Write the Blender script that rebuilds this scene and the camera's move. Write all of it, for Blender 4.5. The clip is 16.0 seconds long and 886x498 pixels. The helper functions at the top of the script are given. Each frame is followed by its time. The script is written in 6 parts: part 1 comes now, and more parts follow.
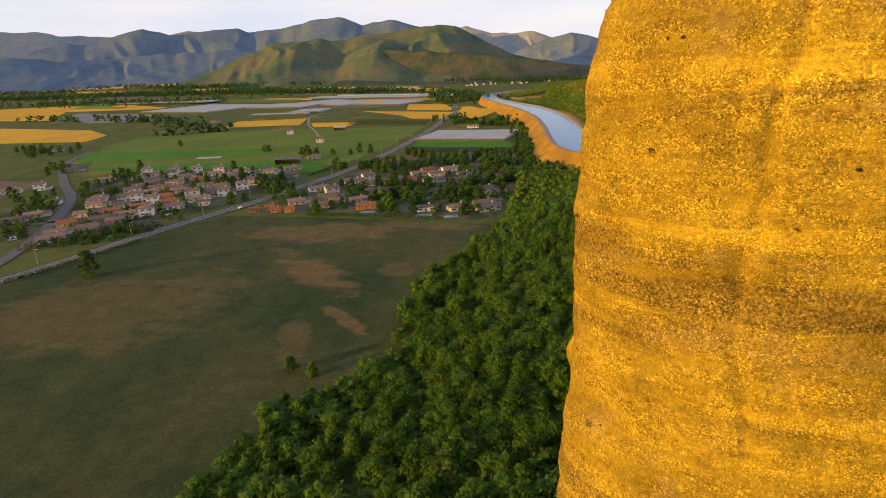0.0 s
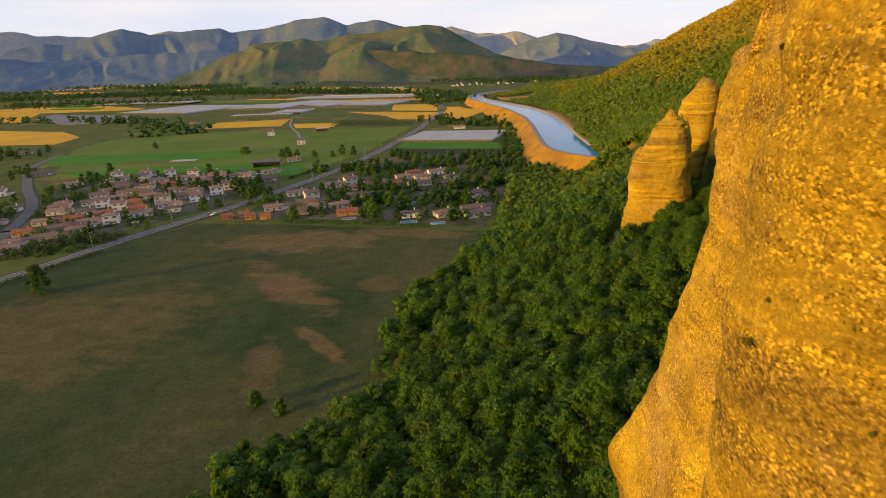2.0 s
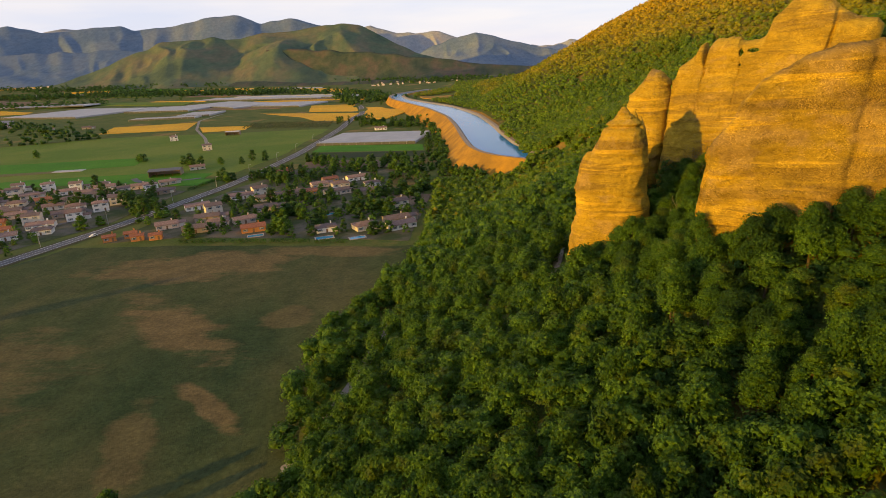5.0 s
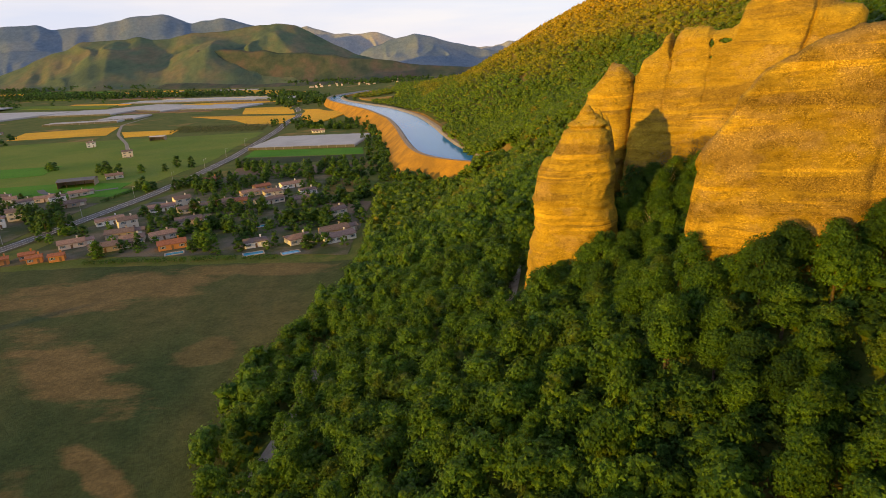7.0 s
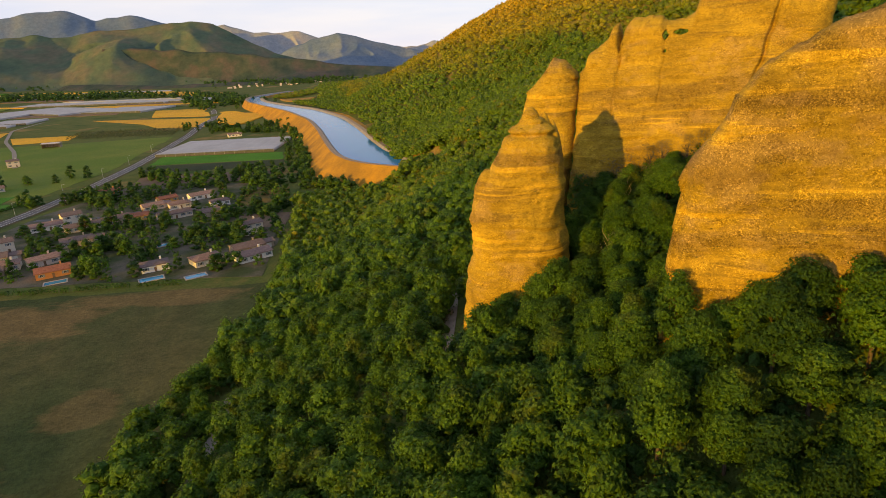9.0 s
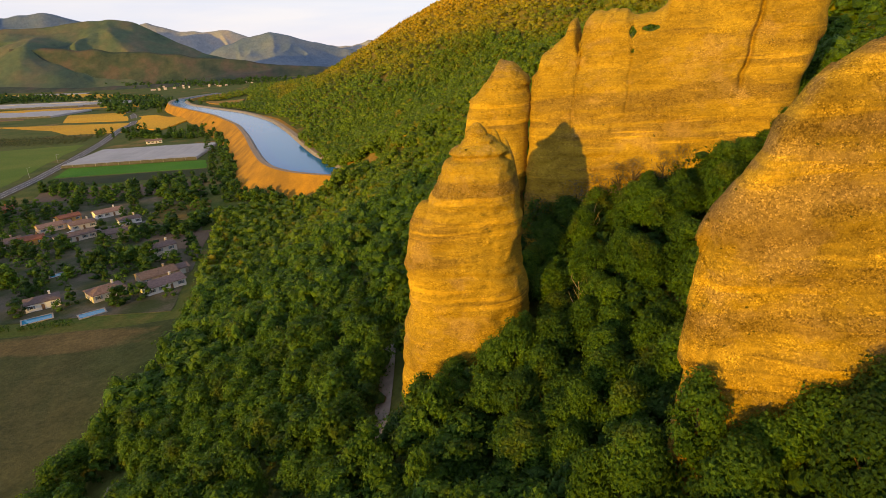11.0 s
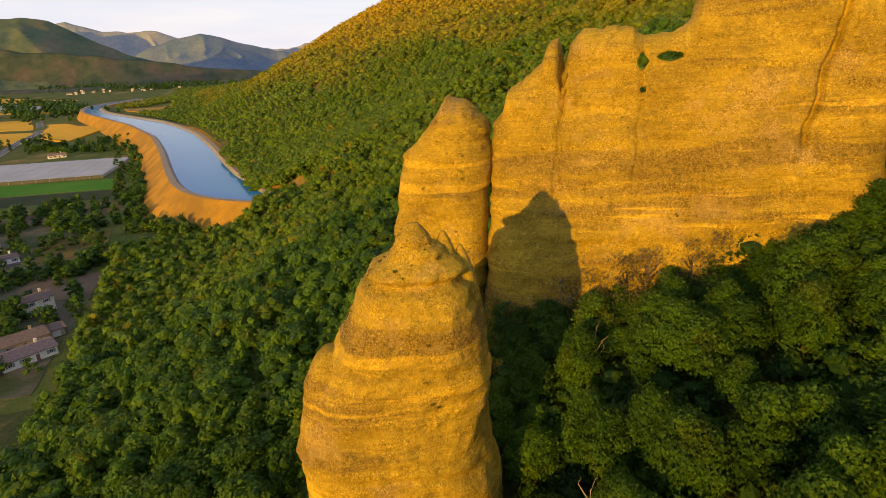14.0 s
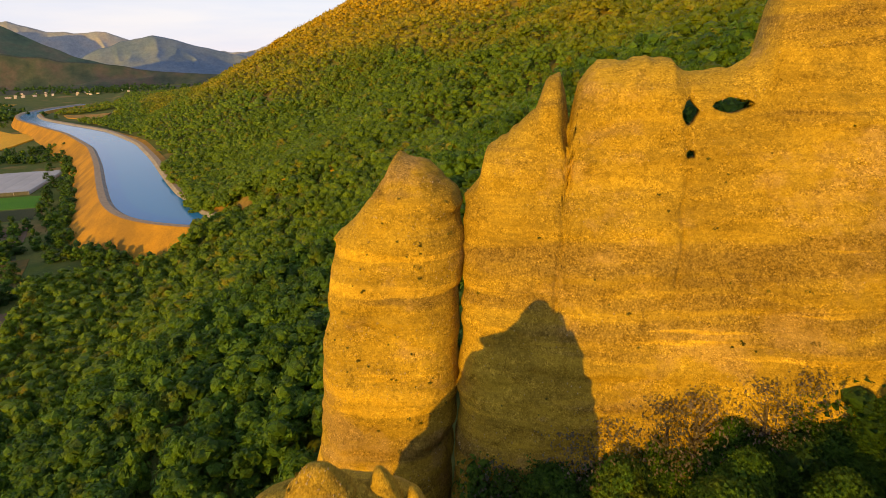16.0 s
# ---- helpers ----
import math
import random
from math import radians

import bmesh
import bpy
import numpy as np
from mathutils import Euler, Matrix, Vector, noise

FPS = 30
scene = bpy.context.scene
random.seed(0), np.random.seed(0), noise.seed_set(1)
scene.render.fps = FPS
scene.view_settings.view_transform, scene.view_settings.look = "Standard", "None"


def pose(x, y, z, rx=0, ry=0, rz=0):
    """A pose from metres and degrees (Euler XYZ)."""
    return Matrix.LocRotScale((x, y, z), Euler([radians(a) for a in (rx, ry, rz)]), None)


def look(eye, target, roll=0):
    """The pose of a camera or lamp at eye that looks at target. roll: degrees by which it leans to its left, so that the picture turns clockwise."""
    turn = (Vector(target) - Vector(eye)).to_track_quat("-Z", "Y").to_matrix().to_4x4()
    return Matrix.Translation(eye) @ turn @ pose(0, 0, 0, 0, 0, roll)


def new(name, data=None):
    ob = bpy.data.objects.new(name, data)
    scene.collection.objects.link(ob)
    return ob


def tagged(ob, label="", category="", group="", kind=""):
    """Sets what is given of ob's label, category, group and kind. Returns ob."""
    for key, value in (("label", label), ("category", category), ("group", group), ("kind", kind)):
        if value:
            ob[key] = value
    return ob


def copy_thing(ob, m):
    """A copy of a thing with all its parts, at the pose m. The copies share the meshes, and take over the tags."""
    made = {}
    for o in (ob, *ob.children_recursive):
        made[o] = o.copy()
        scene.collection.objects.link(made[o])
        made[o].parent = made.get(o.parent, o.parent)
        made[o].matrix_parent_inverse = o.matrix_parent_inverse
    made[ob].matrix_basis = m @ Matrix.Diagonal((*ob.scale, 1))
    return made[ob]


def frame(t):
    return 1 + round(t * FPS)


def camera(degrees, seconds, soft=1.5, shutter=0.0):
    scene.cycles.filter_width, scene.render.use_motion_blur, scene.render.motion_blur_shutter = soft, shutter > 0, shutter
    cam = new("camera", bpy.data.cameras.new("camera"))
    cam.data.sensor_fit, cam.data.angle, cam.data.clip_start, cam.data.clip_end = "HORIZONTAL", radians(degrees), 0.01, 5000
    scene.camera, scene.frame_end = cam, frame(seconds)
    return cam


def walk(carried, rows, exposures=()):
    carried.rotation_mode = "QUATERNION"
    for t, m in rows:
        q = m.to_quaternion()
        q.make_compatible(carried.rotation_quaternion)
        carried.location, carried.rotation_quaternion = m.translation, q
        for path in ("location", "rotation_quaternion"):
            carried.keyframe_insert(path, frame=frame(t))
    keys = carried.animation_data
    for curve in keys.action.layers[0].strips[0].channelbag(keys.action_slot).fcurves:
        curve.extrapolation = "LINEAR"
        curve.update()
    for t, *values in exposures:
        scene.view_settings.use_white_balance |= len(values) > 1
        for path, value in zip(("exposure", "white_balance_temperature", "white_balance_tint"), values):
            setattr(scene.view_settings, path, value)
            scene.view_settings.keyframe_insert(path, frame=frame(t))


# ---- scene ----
cam = camera(74.3, 16.0, soft=0.5, shutter=0.2)
PATH = [
    (0, (9.186, -15.014, 94.161), (8.788, -13.154, 93.543), -2.9),
    (0.5, (8.091, -9.504, 93.409), (7.696, -7.644, 92.79), -2.9),
    (1, (6.929, -3.746, 92.718), (6.54, -1.884, 92.1), -2.9),
    (1.5, (5.866, 2.013, 92.09), (5.491, 3.878, 91.472), -3.0),
    (2, (4.733, 7.982, 91.588), (4.379, 9.851, 90.97), -2.9),
    (2.5, (3.933, 13.852, 91.142), (3.609, 15.726, 90.522), -3.0),
    (3, (3.279, 19.688, 90.657), (2.996, 21.568, 90.035), -3.0),
    (3.5, (2.719, 25.509, 90.173), (2.48, 27.394, 89.549), -3.0),
    (4, (2.371, 31.478, 89.757), (2.176, 33.367, 89.13), -3.0),
    (6.5, (2.375, 61.287, 86.496), (2.398, 63.184, 85.864), -2.9),
    (7, (2.8, 67.12, 86.057), (2.874, 69.015, 85.423), -2.9),
    (7.5, (3.462, 73.025, 85.611), (3.584, 74.916, 84.974), -2.9),
    (8, (4.299, 79.019, 85.173), (4.479, 80.905, 84.534), -2.9),
    (8.5, (5.269, 84.999, 84.838), (5.509, 86.878, 84.196), -2.9),
    (9, (6.401, 91.081, 84.554), (6.704, 92.95, 83.909), -2.8),
    (9.5, (7.849, 97.11, 84.38), (8.212, 98.967, 83.733), -2.8),
    (12, (17.107, 126.829, 84.907), (17.659, 128.636, 84.252), -2.6),
    (12.5, (19.243, 132.81, 85.326), (19.823, 134.609, 84.674), -2.4),
    (13, (21.508, 138.874, 85.998), (22.114, 140.666, 85.347), -2.3),
    (13.5, (23.846, 144.885, 86.758), (24.484, 146.666, 86.108), -2.2),
    (14, (26.288, 150.916, 87.538), (26.963, 152.683, 86.887), -2.1),
    (14.5, (28.851, 156.913, 88.256), (29.557, 158.667, 87.606), -2.1),
    (15, (31.632, 162.931, 88.948), (32.369, 164.674, 88.3), -1.9),
    (15.5, (34.312, 168.754, 89.564), (35.079, 170.485, 88.919), -1.7),
    (16, (37.091, 174.659, 90.075), (37.884, 176.38, 89.435), -1.4),
]
walk(cam, [(t, look(eye, aim, roll)) for t, eye, aim, roll in PATH])

# ---- light: low evening sun from behind and to the left ----
SUN_AZ, SUN_EL = radians(234.0), radians(7.0)
SUN_DIR = Vector((math.sin(SUN_AZ) * math.cos(SUN_EL), math.cos(SUN_AZ) * math.cos(SUN_EL), math.sin(SUN_EL)))
VEIL = 5.2
world = bpy.data.worlds.new("evening_sky")
scene.world = world
world.use_nodes = True
wn = world.node_tree
wn.nodes.clear()
sky = wn.nodes.new("ShaderNodeTexSky")
sky.sky_type, sky.sun_disc = "NISHITA", False
sky.sun_elevation, sky.sun_rotation = SUN_EL, SUN_AZ
sky.air_density, sky.dust_density, sky.ozone_density, sky.altitude = 1.0, 0.3, 2.0, 400
# a thin veil of high cloud, densest towards the horizon
tc_sky = wn.nodes.new("ShaderNodeTexCoord")
sep_sky = wn.nodes.new("ShaderNodeSeparateXYZ")
wn.links.new(tc_sky.outputs["Generated"], sep_sky.inputs[0])
map_sky = wn.nodes.new("ShaderNodeMapping")
map_sky.inputs["Scale"].default_value = (1.0, 1.0, 7.0)
wn.links.new(tc_sky.outputs["Generated"], map_sky.inputs[0])
streaks = wn.nodes.new("ShaderNodeTexNoise")
streaks.inputs["Scale"].default_value, streaks.inputs["Detail"].default_value = 3.5, 6.0
wn.links.new(map_sky.outputs[0], streaks.inputs["Vector"])
veil_tone = wn.nodes.new("ShaderNodeValToRGB")
veil_tone.color_ramp.elements[0].position, veil_tone.color_ramp.elements[0].color = 0.35, (0.80, 0.80, 0.98, 1)
veil_tone.color_ramp.elements[1].position, veil_tone.color_ramp.elements[1].color = 0.65, (0.99, 0.91, 0.97, 1)
wn.links.new(streaks.outputs["Fac"], veil_tone.inputs[0])
veil_gain = wn.nodes.new("ShaderNodeMix")
veil_gain.data_type, veil_gain.blend_type = "RGBA", "MULTIPLY"
veil_gain.inputs[0].default_value, veil_gain.inputs[7].default_value = 1.0, (VEIL, VEIL, VEIL, 1)
wn.links.new(veil_tone.outputs[0], veil_gain.inputs[6])
veil_depth = wn.nodes.new("ShaderNodeMapRange")
veil_depth.inputs["From Min"].default_value, veil_depth.inputs["From Max"].default_value = 0.0, 0.7
veil_depth.inputs["To Min"].default_value, veil_depth.inputs["To Max"].default_value = 0.85, 0.35
wn.links.new(sep_sky.outputs[2], veil_depth.inputs[0])
veil = wn.nodes.new("ShaderNodeMix")
veil.data_type = "RGBA"
wn.links.new(veil_depth.outputs[0], veil.inputs[0])
wn.links.new(sky.outputs[0], veil.inputs[6])
wn.links.new(veil_gain.outputs[2], veil.inputs[7])
bg = wn.nodes.new("ShaderNodeBackground")
bg.inputs["Strength"].default_value = 0.15
wo = wn.nodes.new("ShaderNodeOutputWorld")
wn.links.new(veil.outputs[2], bg.inputs[0])
wn.links.new(bg.outputs[0], wo.inputs[0])

sun = new("sun", bpy.data.lights.new("sun", "SUN"))
sun.data.energy, sun.data.angle, sun.data.color = 4.1, radians(0.5), (1.0, 0.55, 0.004)
sun.matrix_world = look(SUN_DIR * 500, (0, 0, 0))
scene.view_settings.exposure = 0.42


# ---- numeric helpers ----
def lattice(ix, iy, iz, seed):
    n = (ix * 374761393 + iy * 668265263 + iz * 2147483647 + seed * 974634777) & 0x7FFFFFFF
    n = ((n ^ (n >> 13)) * 1274126177) & 0x7FFFFFFF
    return ((n ^ (n >> 16)) & 0xFFFF) / 32767.5 - 1.0


def vnoise(x, y, z, seed=0):
    """Smooth noise in -1..1 on numpy arrays."""
    x, y, z = np.broadcast_arrays(np.asarray(x, float), np.asarray(y, float), np.asarray(z, float))
    ix, iy, iz = (np.floor(a).astype(np.int64) for a in (x, y, z))
    fx, fy, fz = x - ix, y - iy, z - iz
    fx, fy, fz = (a * a * (3 - 2 * a) for a in (fx, fy, fz))
    out = 0
    for dx in (0, 1):
        for dy in (0, 1):
            for dz in (0, 1):
                w = (fx if dx else 1 - fx) * (fy if dy else 1 - fy) * (fz if dz else 1 - fz)
                out = out + w * lattice(ix + dx, iy + dy, iz + dz, seed)
    return out


def fbm(x, y, z, octaves=4, seed=0):
    out, amp = 0, 0.5
    for k in range(octaves):
        out = out + amp * vnoise(np.asarray(x) * 2 ** k, np.asarray(y) * 2 ** k, np.asarray(z) * 2 ** k, seed + k)
        amp *= 0.5
    return out


def smooth(a, lo, hi):
    t = np.clip((np.asarray(a, float) - lo) / (hi - lo), 0, 1)
    return t * t * (3 - 2 * t)


def mesh_of(name, verts, faces, mat, shade=True):
    """A mesh from an (n, 3) array and an (m, 3) or (m, 4) array of corner numbers."""
    me = bpy.data.meshes.new(name)
    verts, faces = np.asarray(verts, np.float32), np.asarray(faces, np.int32)
    k = faces.shape[1]
    me.vertices.add(len(verts))
    me.vertices.foreach_set("co", verts.ravel())
    me.loops.add(faces.size)
    me.loops.foreach_set("vertex_index", faces.ravel())
    me.polygons.add(len(faces))
    me.polygons.foreach_set("loop_start", np.arange(0, faces.size, k, dtype=np.int32))
    me.polygons.foreach_set("use_smooth", np.full(len(faces), shade))
    me.update(calc_edges=True)
    me.validate()
    for m in (mat if isinstance(mat, (list, tuple)) else [mat]):
        me.materials.append(m)
    return me


def thing(name, label, category, at=(0, 0, 0), turn=0.0, group="", kind=""):
    ob = new(name)
    ob.empty_display_size = 0.5
    ob.matrix_basis = pose(*at, 0, 0, turn)
    return tagged(ob, label, category, group, kind)


def child(name, me, parent, label="", kind=""):
    ob = new(name, me)
    ob.parent = parent
    return tagged(ob, label, "", "", kind)


def part(name, bm, mat, parent, label=""):
    me = bpy.data.meshes.new(name)
    bm.to_mesh(me)
    bm.free()
    me.materials.append(mat)
    return child(name, me, parent, label)


def box(bm, x0, y0, z0, x1, y1, z1):
    vs = [bm.verts.new(c) for c in ((x0, y0, z0), (x1, y0, z0), (x1, y1, z0), (x0, y1, z0), (x0, y0, z1), (x1, y0, z1), (x1, y1, z1), (x0, y1, z1))]
    for f in ((3, 2, 1, 0), (4, 5, 6, 7), (0, 1, 5, 4), (1, 2, 6, 5), (2, 3, 7, 6), (3, 0, 4, 7)):
        bm.faces.new([vs[i] for i in f])
    return vs


def grid_faces(n, m, wrap=False):
    """Quads of an n by m grid of vertices, m fastest; wrap closes the first axis."""
    i, j = np.meshgrid(np.arange(n if wrap else n - 1), np.arange(m - 1), indexing="ij")
    i2 = (i + 1) % n
    return np.stack([i * m + j, i2 * m + j, i2 * m + j + 1, i * m + j + 1], -1).reshape(-1, 4)


# ---- materials ----
def material(name, rough=0.8, spec=0.3):
    m = bpy.data.materials.new(name)
    m.use_nodes = True
    nt = m.node_tree
    b = nt.nodes["Principled BSDF"]
    b.inputs["Roughness"].default_value = rough
    b.inputs["Specular IOR Level"].default_value = spec
    return m, nt, b


def node(nt, kind, **values):
    n = nt.nodes.new(kind)
    for k, v in values.items():
        n.inputs[k.replace("_", " ")].default_value = v
    return n


def coords(nt, scale=(1, 1, 1), world_space=True):
    src = nt.nodes.new("ShaderNodeNewGeometry").outputs["Position"] if world_space else nt.nodes.new("ShaderNodeTexCoord").outputs["Object"]
    mp = nt.nodes.new("ShaderNodeMapping")
    mp.inputs["Scale"].default_value = scale
    nt.links.new(src, mp.inputs[0])
    return mp.outputs[0]


def noise_tex(nt, vec, scale, detail=4.0, rough=0.55):
    n = node(nt, "ShaderNodeTexNoise", Scale=scale, Detail=detail, Roughness=rough)
    nt.links.new(vec, n.inputs["Vector"])
    return n.outputs["Fac"]


def ramp(nt, fac, stops):
    r = nt.nodes.new("ShaderNodeValToRGB")
    e = r.color_ramp.elements
    while len(e) < len(stops):
        e.new(0.5)
    for el, (p, c) in zip(e, stops):
        el.position, el.color = p, (*c, 1) if len(c) == 3 else c
    nt.links.new(fac, r.inputs[0])
    return r.outputs[0]


def mix(nt, fac, a, b, mode="MIX"):
    n = nt.nodes.new("ShaderNodeMix")
    n.data_type, n.blend_type = "RGBA", mode
    for sock, v in ((n.inputs[0], fac), (n.inputs[6], a), (n.inputs[7], b)):
        if isinstance(v, (int, float)):
            sock.default_value = v
        elif isinstance(v, tuple):
            sock.default_value = (*v, 1)
        else:
            nt.links.new(v, sock)
    return n.outputs[2]


def maths(nt, op, a, b=0.0):
    n = nt.nodes.new("ShaderNodeMath")
    n.operation = op
    for sock, v in ((n.inputs[0], a), (n.inputs[1], b)):
        if isinstance(v, (int, float)):
            sock.default_value = v
        else:
            nt.links.new(v, sock)
    return n.outputs[0]


def bump(nt, b, height, strength=0.5, dist=0.1, normal=None):
    n = node(nt, "ShaderNodeBump", Strength=strength, Distance=dist)
    nt.links.new(height, n.inputs["Height"])
    if normal:
        nt.links.new(normal, n.inputs["Normal"])
    nt.links.new(n.outputs[0], b.inputs["Normal"])
    return n.outputs[0]


def rock_material(name, gravel_from=0.49, pale=1.6, gain=1.0, stone=8.5, rugged=0.3, bare_from=0.54):
    """Conglomerate: beds of pebbles in sandy cement, ochre and grey-brown, with bare pinkish patches."""
    m, nt, b = material(name, 0.9, 0.12)
    p = coords(nt)
    dip = nt.nodes.new("ShaderNodeMapping")
    dip.inputs["Rotation"].default_value = (0, radians(3.0), 0)
    nt.links.new(p, dip.inputs[0])

    def layered(flat, scale, detail, rough):
        mp = nt.nodes.new("ShaderNodeMapping")
        mp.inputs["Scale"].default_value = (flat, flat, 1.0)
        nt.links.new(dip.outputs[0], mp.inputs[0])
        return noise_tex(nt, mp.outputs[0], scale, detail, rough)

    beds = layered(0.12, 0.9, 6, 0.65)
    col = ramp(nt, beds, [(0.30, (0.315, 0.215, 0.040)), (0.42, (0.385, 0.264, 0.045)), (0.50, (0.325, 0.224, 0.044)), (0.58, (0.41, 0.280, 0.048)), (0.70, (0.35, 0.240, 0.042))])
    # beds of coarse, dark grey-brown gravel, speckled
    gravel_bed = ramp(nt, layered(0.10, 0.34, 4, 0.58), [(gravel_from, (0, 0, 0)), (gravel_from + 0.08, (0.8, 0.8, 0.8))])
    col = mix(nt, gravel_bed, col, (0.215, 0.146, 0.056))
    speck = noise_tex(nt, p, 5.5, 3, 0.7)
    col = mix(nt, gravel_bed, col, mix(nt, 1.0, col, ramp(nt, speck, [(0.40, (0.70 - 0.2 * rugged, 0.68 - 0.2 * rugged, 0.66 - 0.2 * rugged)), (0.60, (1.3 + 0.3 * rugged,) * 3)]), "MULTIPLY"))
    # bare patches where the yellow crust has gone
    bare = ramp(nt, noise_tex(nt, coords(nt, (0.7, 0.7, 1.0)), 0.16, 6, 0.68), [(bare_from, (0, 0, 0)), (bare_from + 0.09, (0.8, 0.8, 0.8))])
    col = mix(nt, bare, col, (0.365, 0.25, 0.14))
    # soft sandy ledges
    sand_bed = ramp(nt, layered(0.05, 0.55, 4, 0.52), [(0.595, (0, 0, 0)), (0.64, (0.8, 0.8, 0.8))])
    col = mix(nt, sand_bed, col, (0.54, 0.36, 0.055))
    dark = noise_tex(nt, coords(nt, (0.5, 0.5, 0.35)), 0.6, 9, 0.75)
    col = mix(nt, ramp(nt, dark, [(0.56, (0, 0, 0)), (0.70, (0.6, 0.6, 0.6))]), col, (0.15, 0.105, 0.045))
    broad = noise_tex(nt, coords(nt, (1.0, 1.0, 1.6)), 0.11, 5, 0.6)
    col = mix(nt, 1.0, col, ramp(nt, broad, [(0.36, (0.80 - 0.12 * rugged, 0.79 - 0.12 * rugged, 0.82 - 0.1 * rugged)), (0.64, (1.16 + 0.12 * rugged, 1.16 + 0.12 * rugged, 1.08))]), "MULTIPLY")

    def cells(scale, channel, stops, amount, base):
        v = node(nt, "ShaderNodeTexVoronoi", Scale=scale, Randomness=1.0)
        nt.links.new(p, v.inputs["Vector"])
        sep = nt.nodes.new("ShaderNodeSeparateColor")
        nt.links.new(v.outputs["Color"], sep.inputs[0])
        return mix(nt, amount, base, ramp(nt, sep.outputs[channel], stops), "MULTIPLY"), maths(nt, "SUBTRACT", 1.0, v.outputs["Distance"])

    col, h1 = cells(3.2, 0, [(0.0, (0.50, 0.47, 0.42)), (0.3, (0.95, 0.95, 0.95)), (0.85, (1.05, 1.05, 1.05)), (0.97, (1.35, 1.35, 1.45))], 0.4, col)
    patchy = ramp(nt, noise_tex(nt, coords(nt, (0.35, 0.35, 1.2)), 0.9, 6, 0.65), [(0.40, (0.25, 0.25, 0.25)), (0.60, (0.95, 0.95, 0.95))])
    col, h2 = cells(stone, 1, [(0.0, (0.62 - 0.26 * rugged, 0.60 - 0.28 * rugged, 0.58 - 0.3 * rugged)), (0.35, (0.94, 0.94, 0.94)), (0.78, (1.06, 1.06, 1.1)), (0.94 - 0.05 * rugged, (pale, pale * 1.0, pale * 1.2))], patchy, col)
    col, h3 = cells(stone * 2.5, 2, [(0.0, (0.65, 0.62, 0.58)), (0.4, (1.0, 1.0, 1.0)), (1.0, (1.3, 1.3, 1.4))], 0.6, col)
    col = mix(nt, 1.0, col, (gain * 1.02, gain * 1.0, gain * 0.58), "MULTIPLY")
    nt.links.new(col, b.inputs["Base Color"])
    h = maths(nt, "ADD", maths(nt, "MULTIPLY", h1, 0.8), maths(nt, "MULTIPLY", h2, 0.7))
    h = maths(nt, "ADD", h, maths(nt, "MULTIPLY", h3, 0.25))
    h = maths(nt, "ADD", h, maths(nt, "MULTIPLY", beds, 1.6))
    h = maths(nt, "ADD", h, maths(nt, "MULTIPLY", noise_tex(nt, p, 2.2, 8, 0.7), 2.6))
    bump(nt, b, h, 0.75, 0.06 + 0.04 * rugged)
    return m


def leaf_material(name, lo, hi, warm, warm_amount=0.25, clump=0.16, dry=None):
    """Leaves that vary from spray to spray, from clump to clump and, where dry is given, turn that colour higher up the hill."""
    m, nt, b = material(name, 0.6, 0.25)
    geo = nt.nodes.new("ShaderNodeNewGeometry")
    col = ramp(nt, geo.outputs["Random Per Island"], [(0.0, lo), (1.0, hi)])
    p = coords(nt)
    patch = noise_tex(nt, p, clump, 3, 0.6)
    col = mix(nt, ramp(nt, patch, [(0.56, (0, 0, 0)), (0.72, (warm_amount * 2,) * 3)]), col, warm)
    if dry:
        sep = nt.nodes.new("ShaderNodeSeparateXYZ")
        nt.links.new(p, sep.inputs[0])
        streak = nt.nodes.new("ShaderNodeMapping")
        streak.inputs["Rotation"].default_value, streak.inputs["Scale"].default_value = (0, 0, radians(-16)), (1.0, 0.22, 0.6)
        nt.links.new(p, streak.inputs[0])
        high = maths(nt, "ADD", sep.outputs[2], maths(nt, "MULTIPLY", noise_tex(nt, streak.outputs[0], 0.022, 6, 0.7), 180.0))
        along = maths(nt, "MULTIPLY", maths(nt, "SUBTRACT", sep.outputs[1], 520.0), 0.11)
        high = maths(nt, "ADD", high, maths(nt, "MAXIMUM", maths(nt, "MINIMUM", along, 62.0), -22.0))
        col = mix(nt, ramp(nt, maths(nt, "DIVIDE", high, 300.0), [(0.57, (0, 0, 0)), (0.86, (0.85, 0.85, 0.85))]), col, dry)
    big = noise_tex(nt, p, 0.15, 2, 0.5)
    col = mix(nt, 1.0, col, ramp(nt, big, [(0.35, (0.62, 0.68, 0.62)), (0.65, (1.34, 1.28, 1.15))]), "MULTIPLY")
    fine = noise_tex(nt, p, 3.4 if not dry else 1.2, 5, 0.75)
    col = mix(nt, 0.9, col, ramp(nt, fine, [(0.34, (0.5, 0.53, 0.5)), (0.66, (1.42, 1.38, 1.25))] if not dry else [(0.34, (0.75, 0.78, 0.75)), (0.66, (1.2, 1.18, 1.1))]), "MULTIPLY")
    nt.links.new(col, b.inputs["Base Color"])
    bump(nt, b, fine, 0.9, 0.35 if not dry else 0.8)
    tr = nt.nodes.new("ShaderNodeBsdfTranslucent")
    nt.links.new(mix(nt, 1.0, col, (1.5, 1.4, 0.5), "MULTIPLY"), tr.inputs[0])
    ms = nt.nodes.new("ShaderNodeMixShader")
    ms.inputs[0].default_value = 0.28
    nt.links.new(b.outputs[0], ms.inputs[1])
    nt.links.new(tr.outputs[0], ms.inputs[2])
    nt.links.new(ms.outputs[0], nt.nodes["Material Output"].inputs[0])
    return m


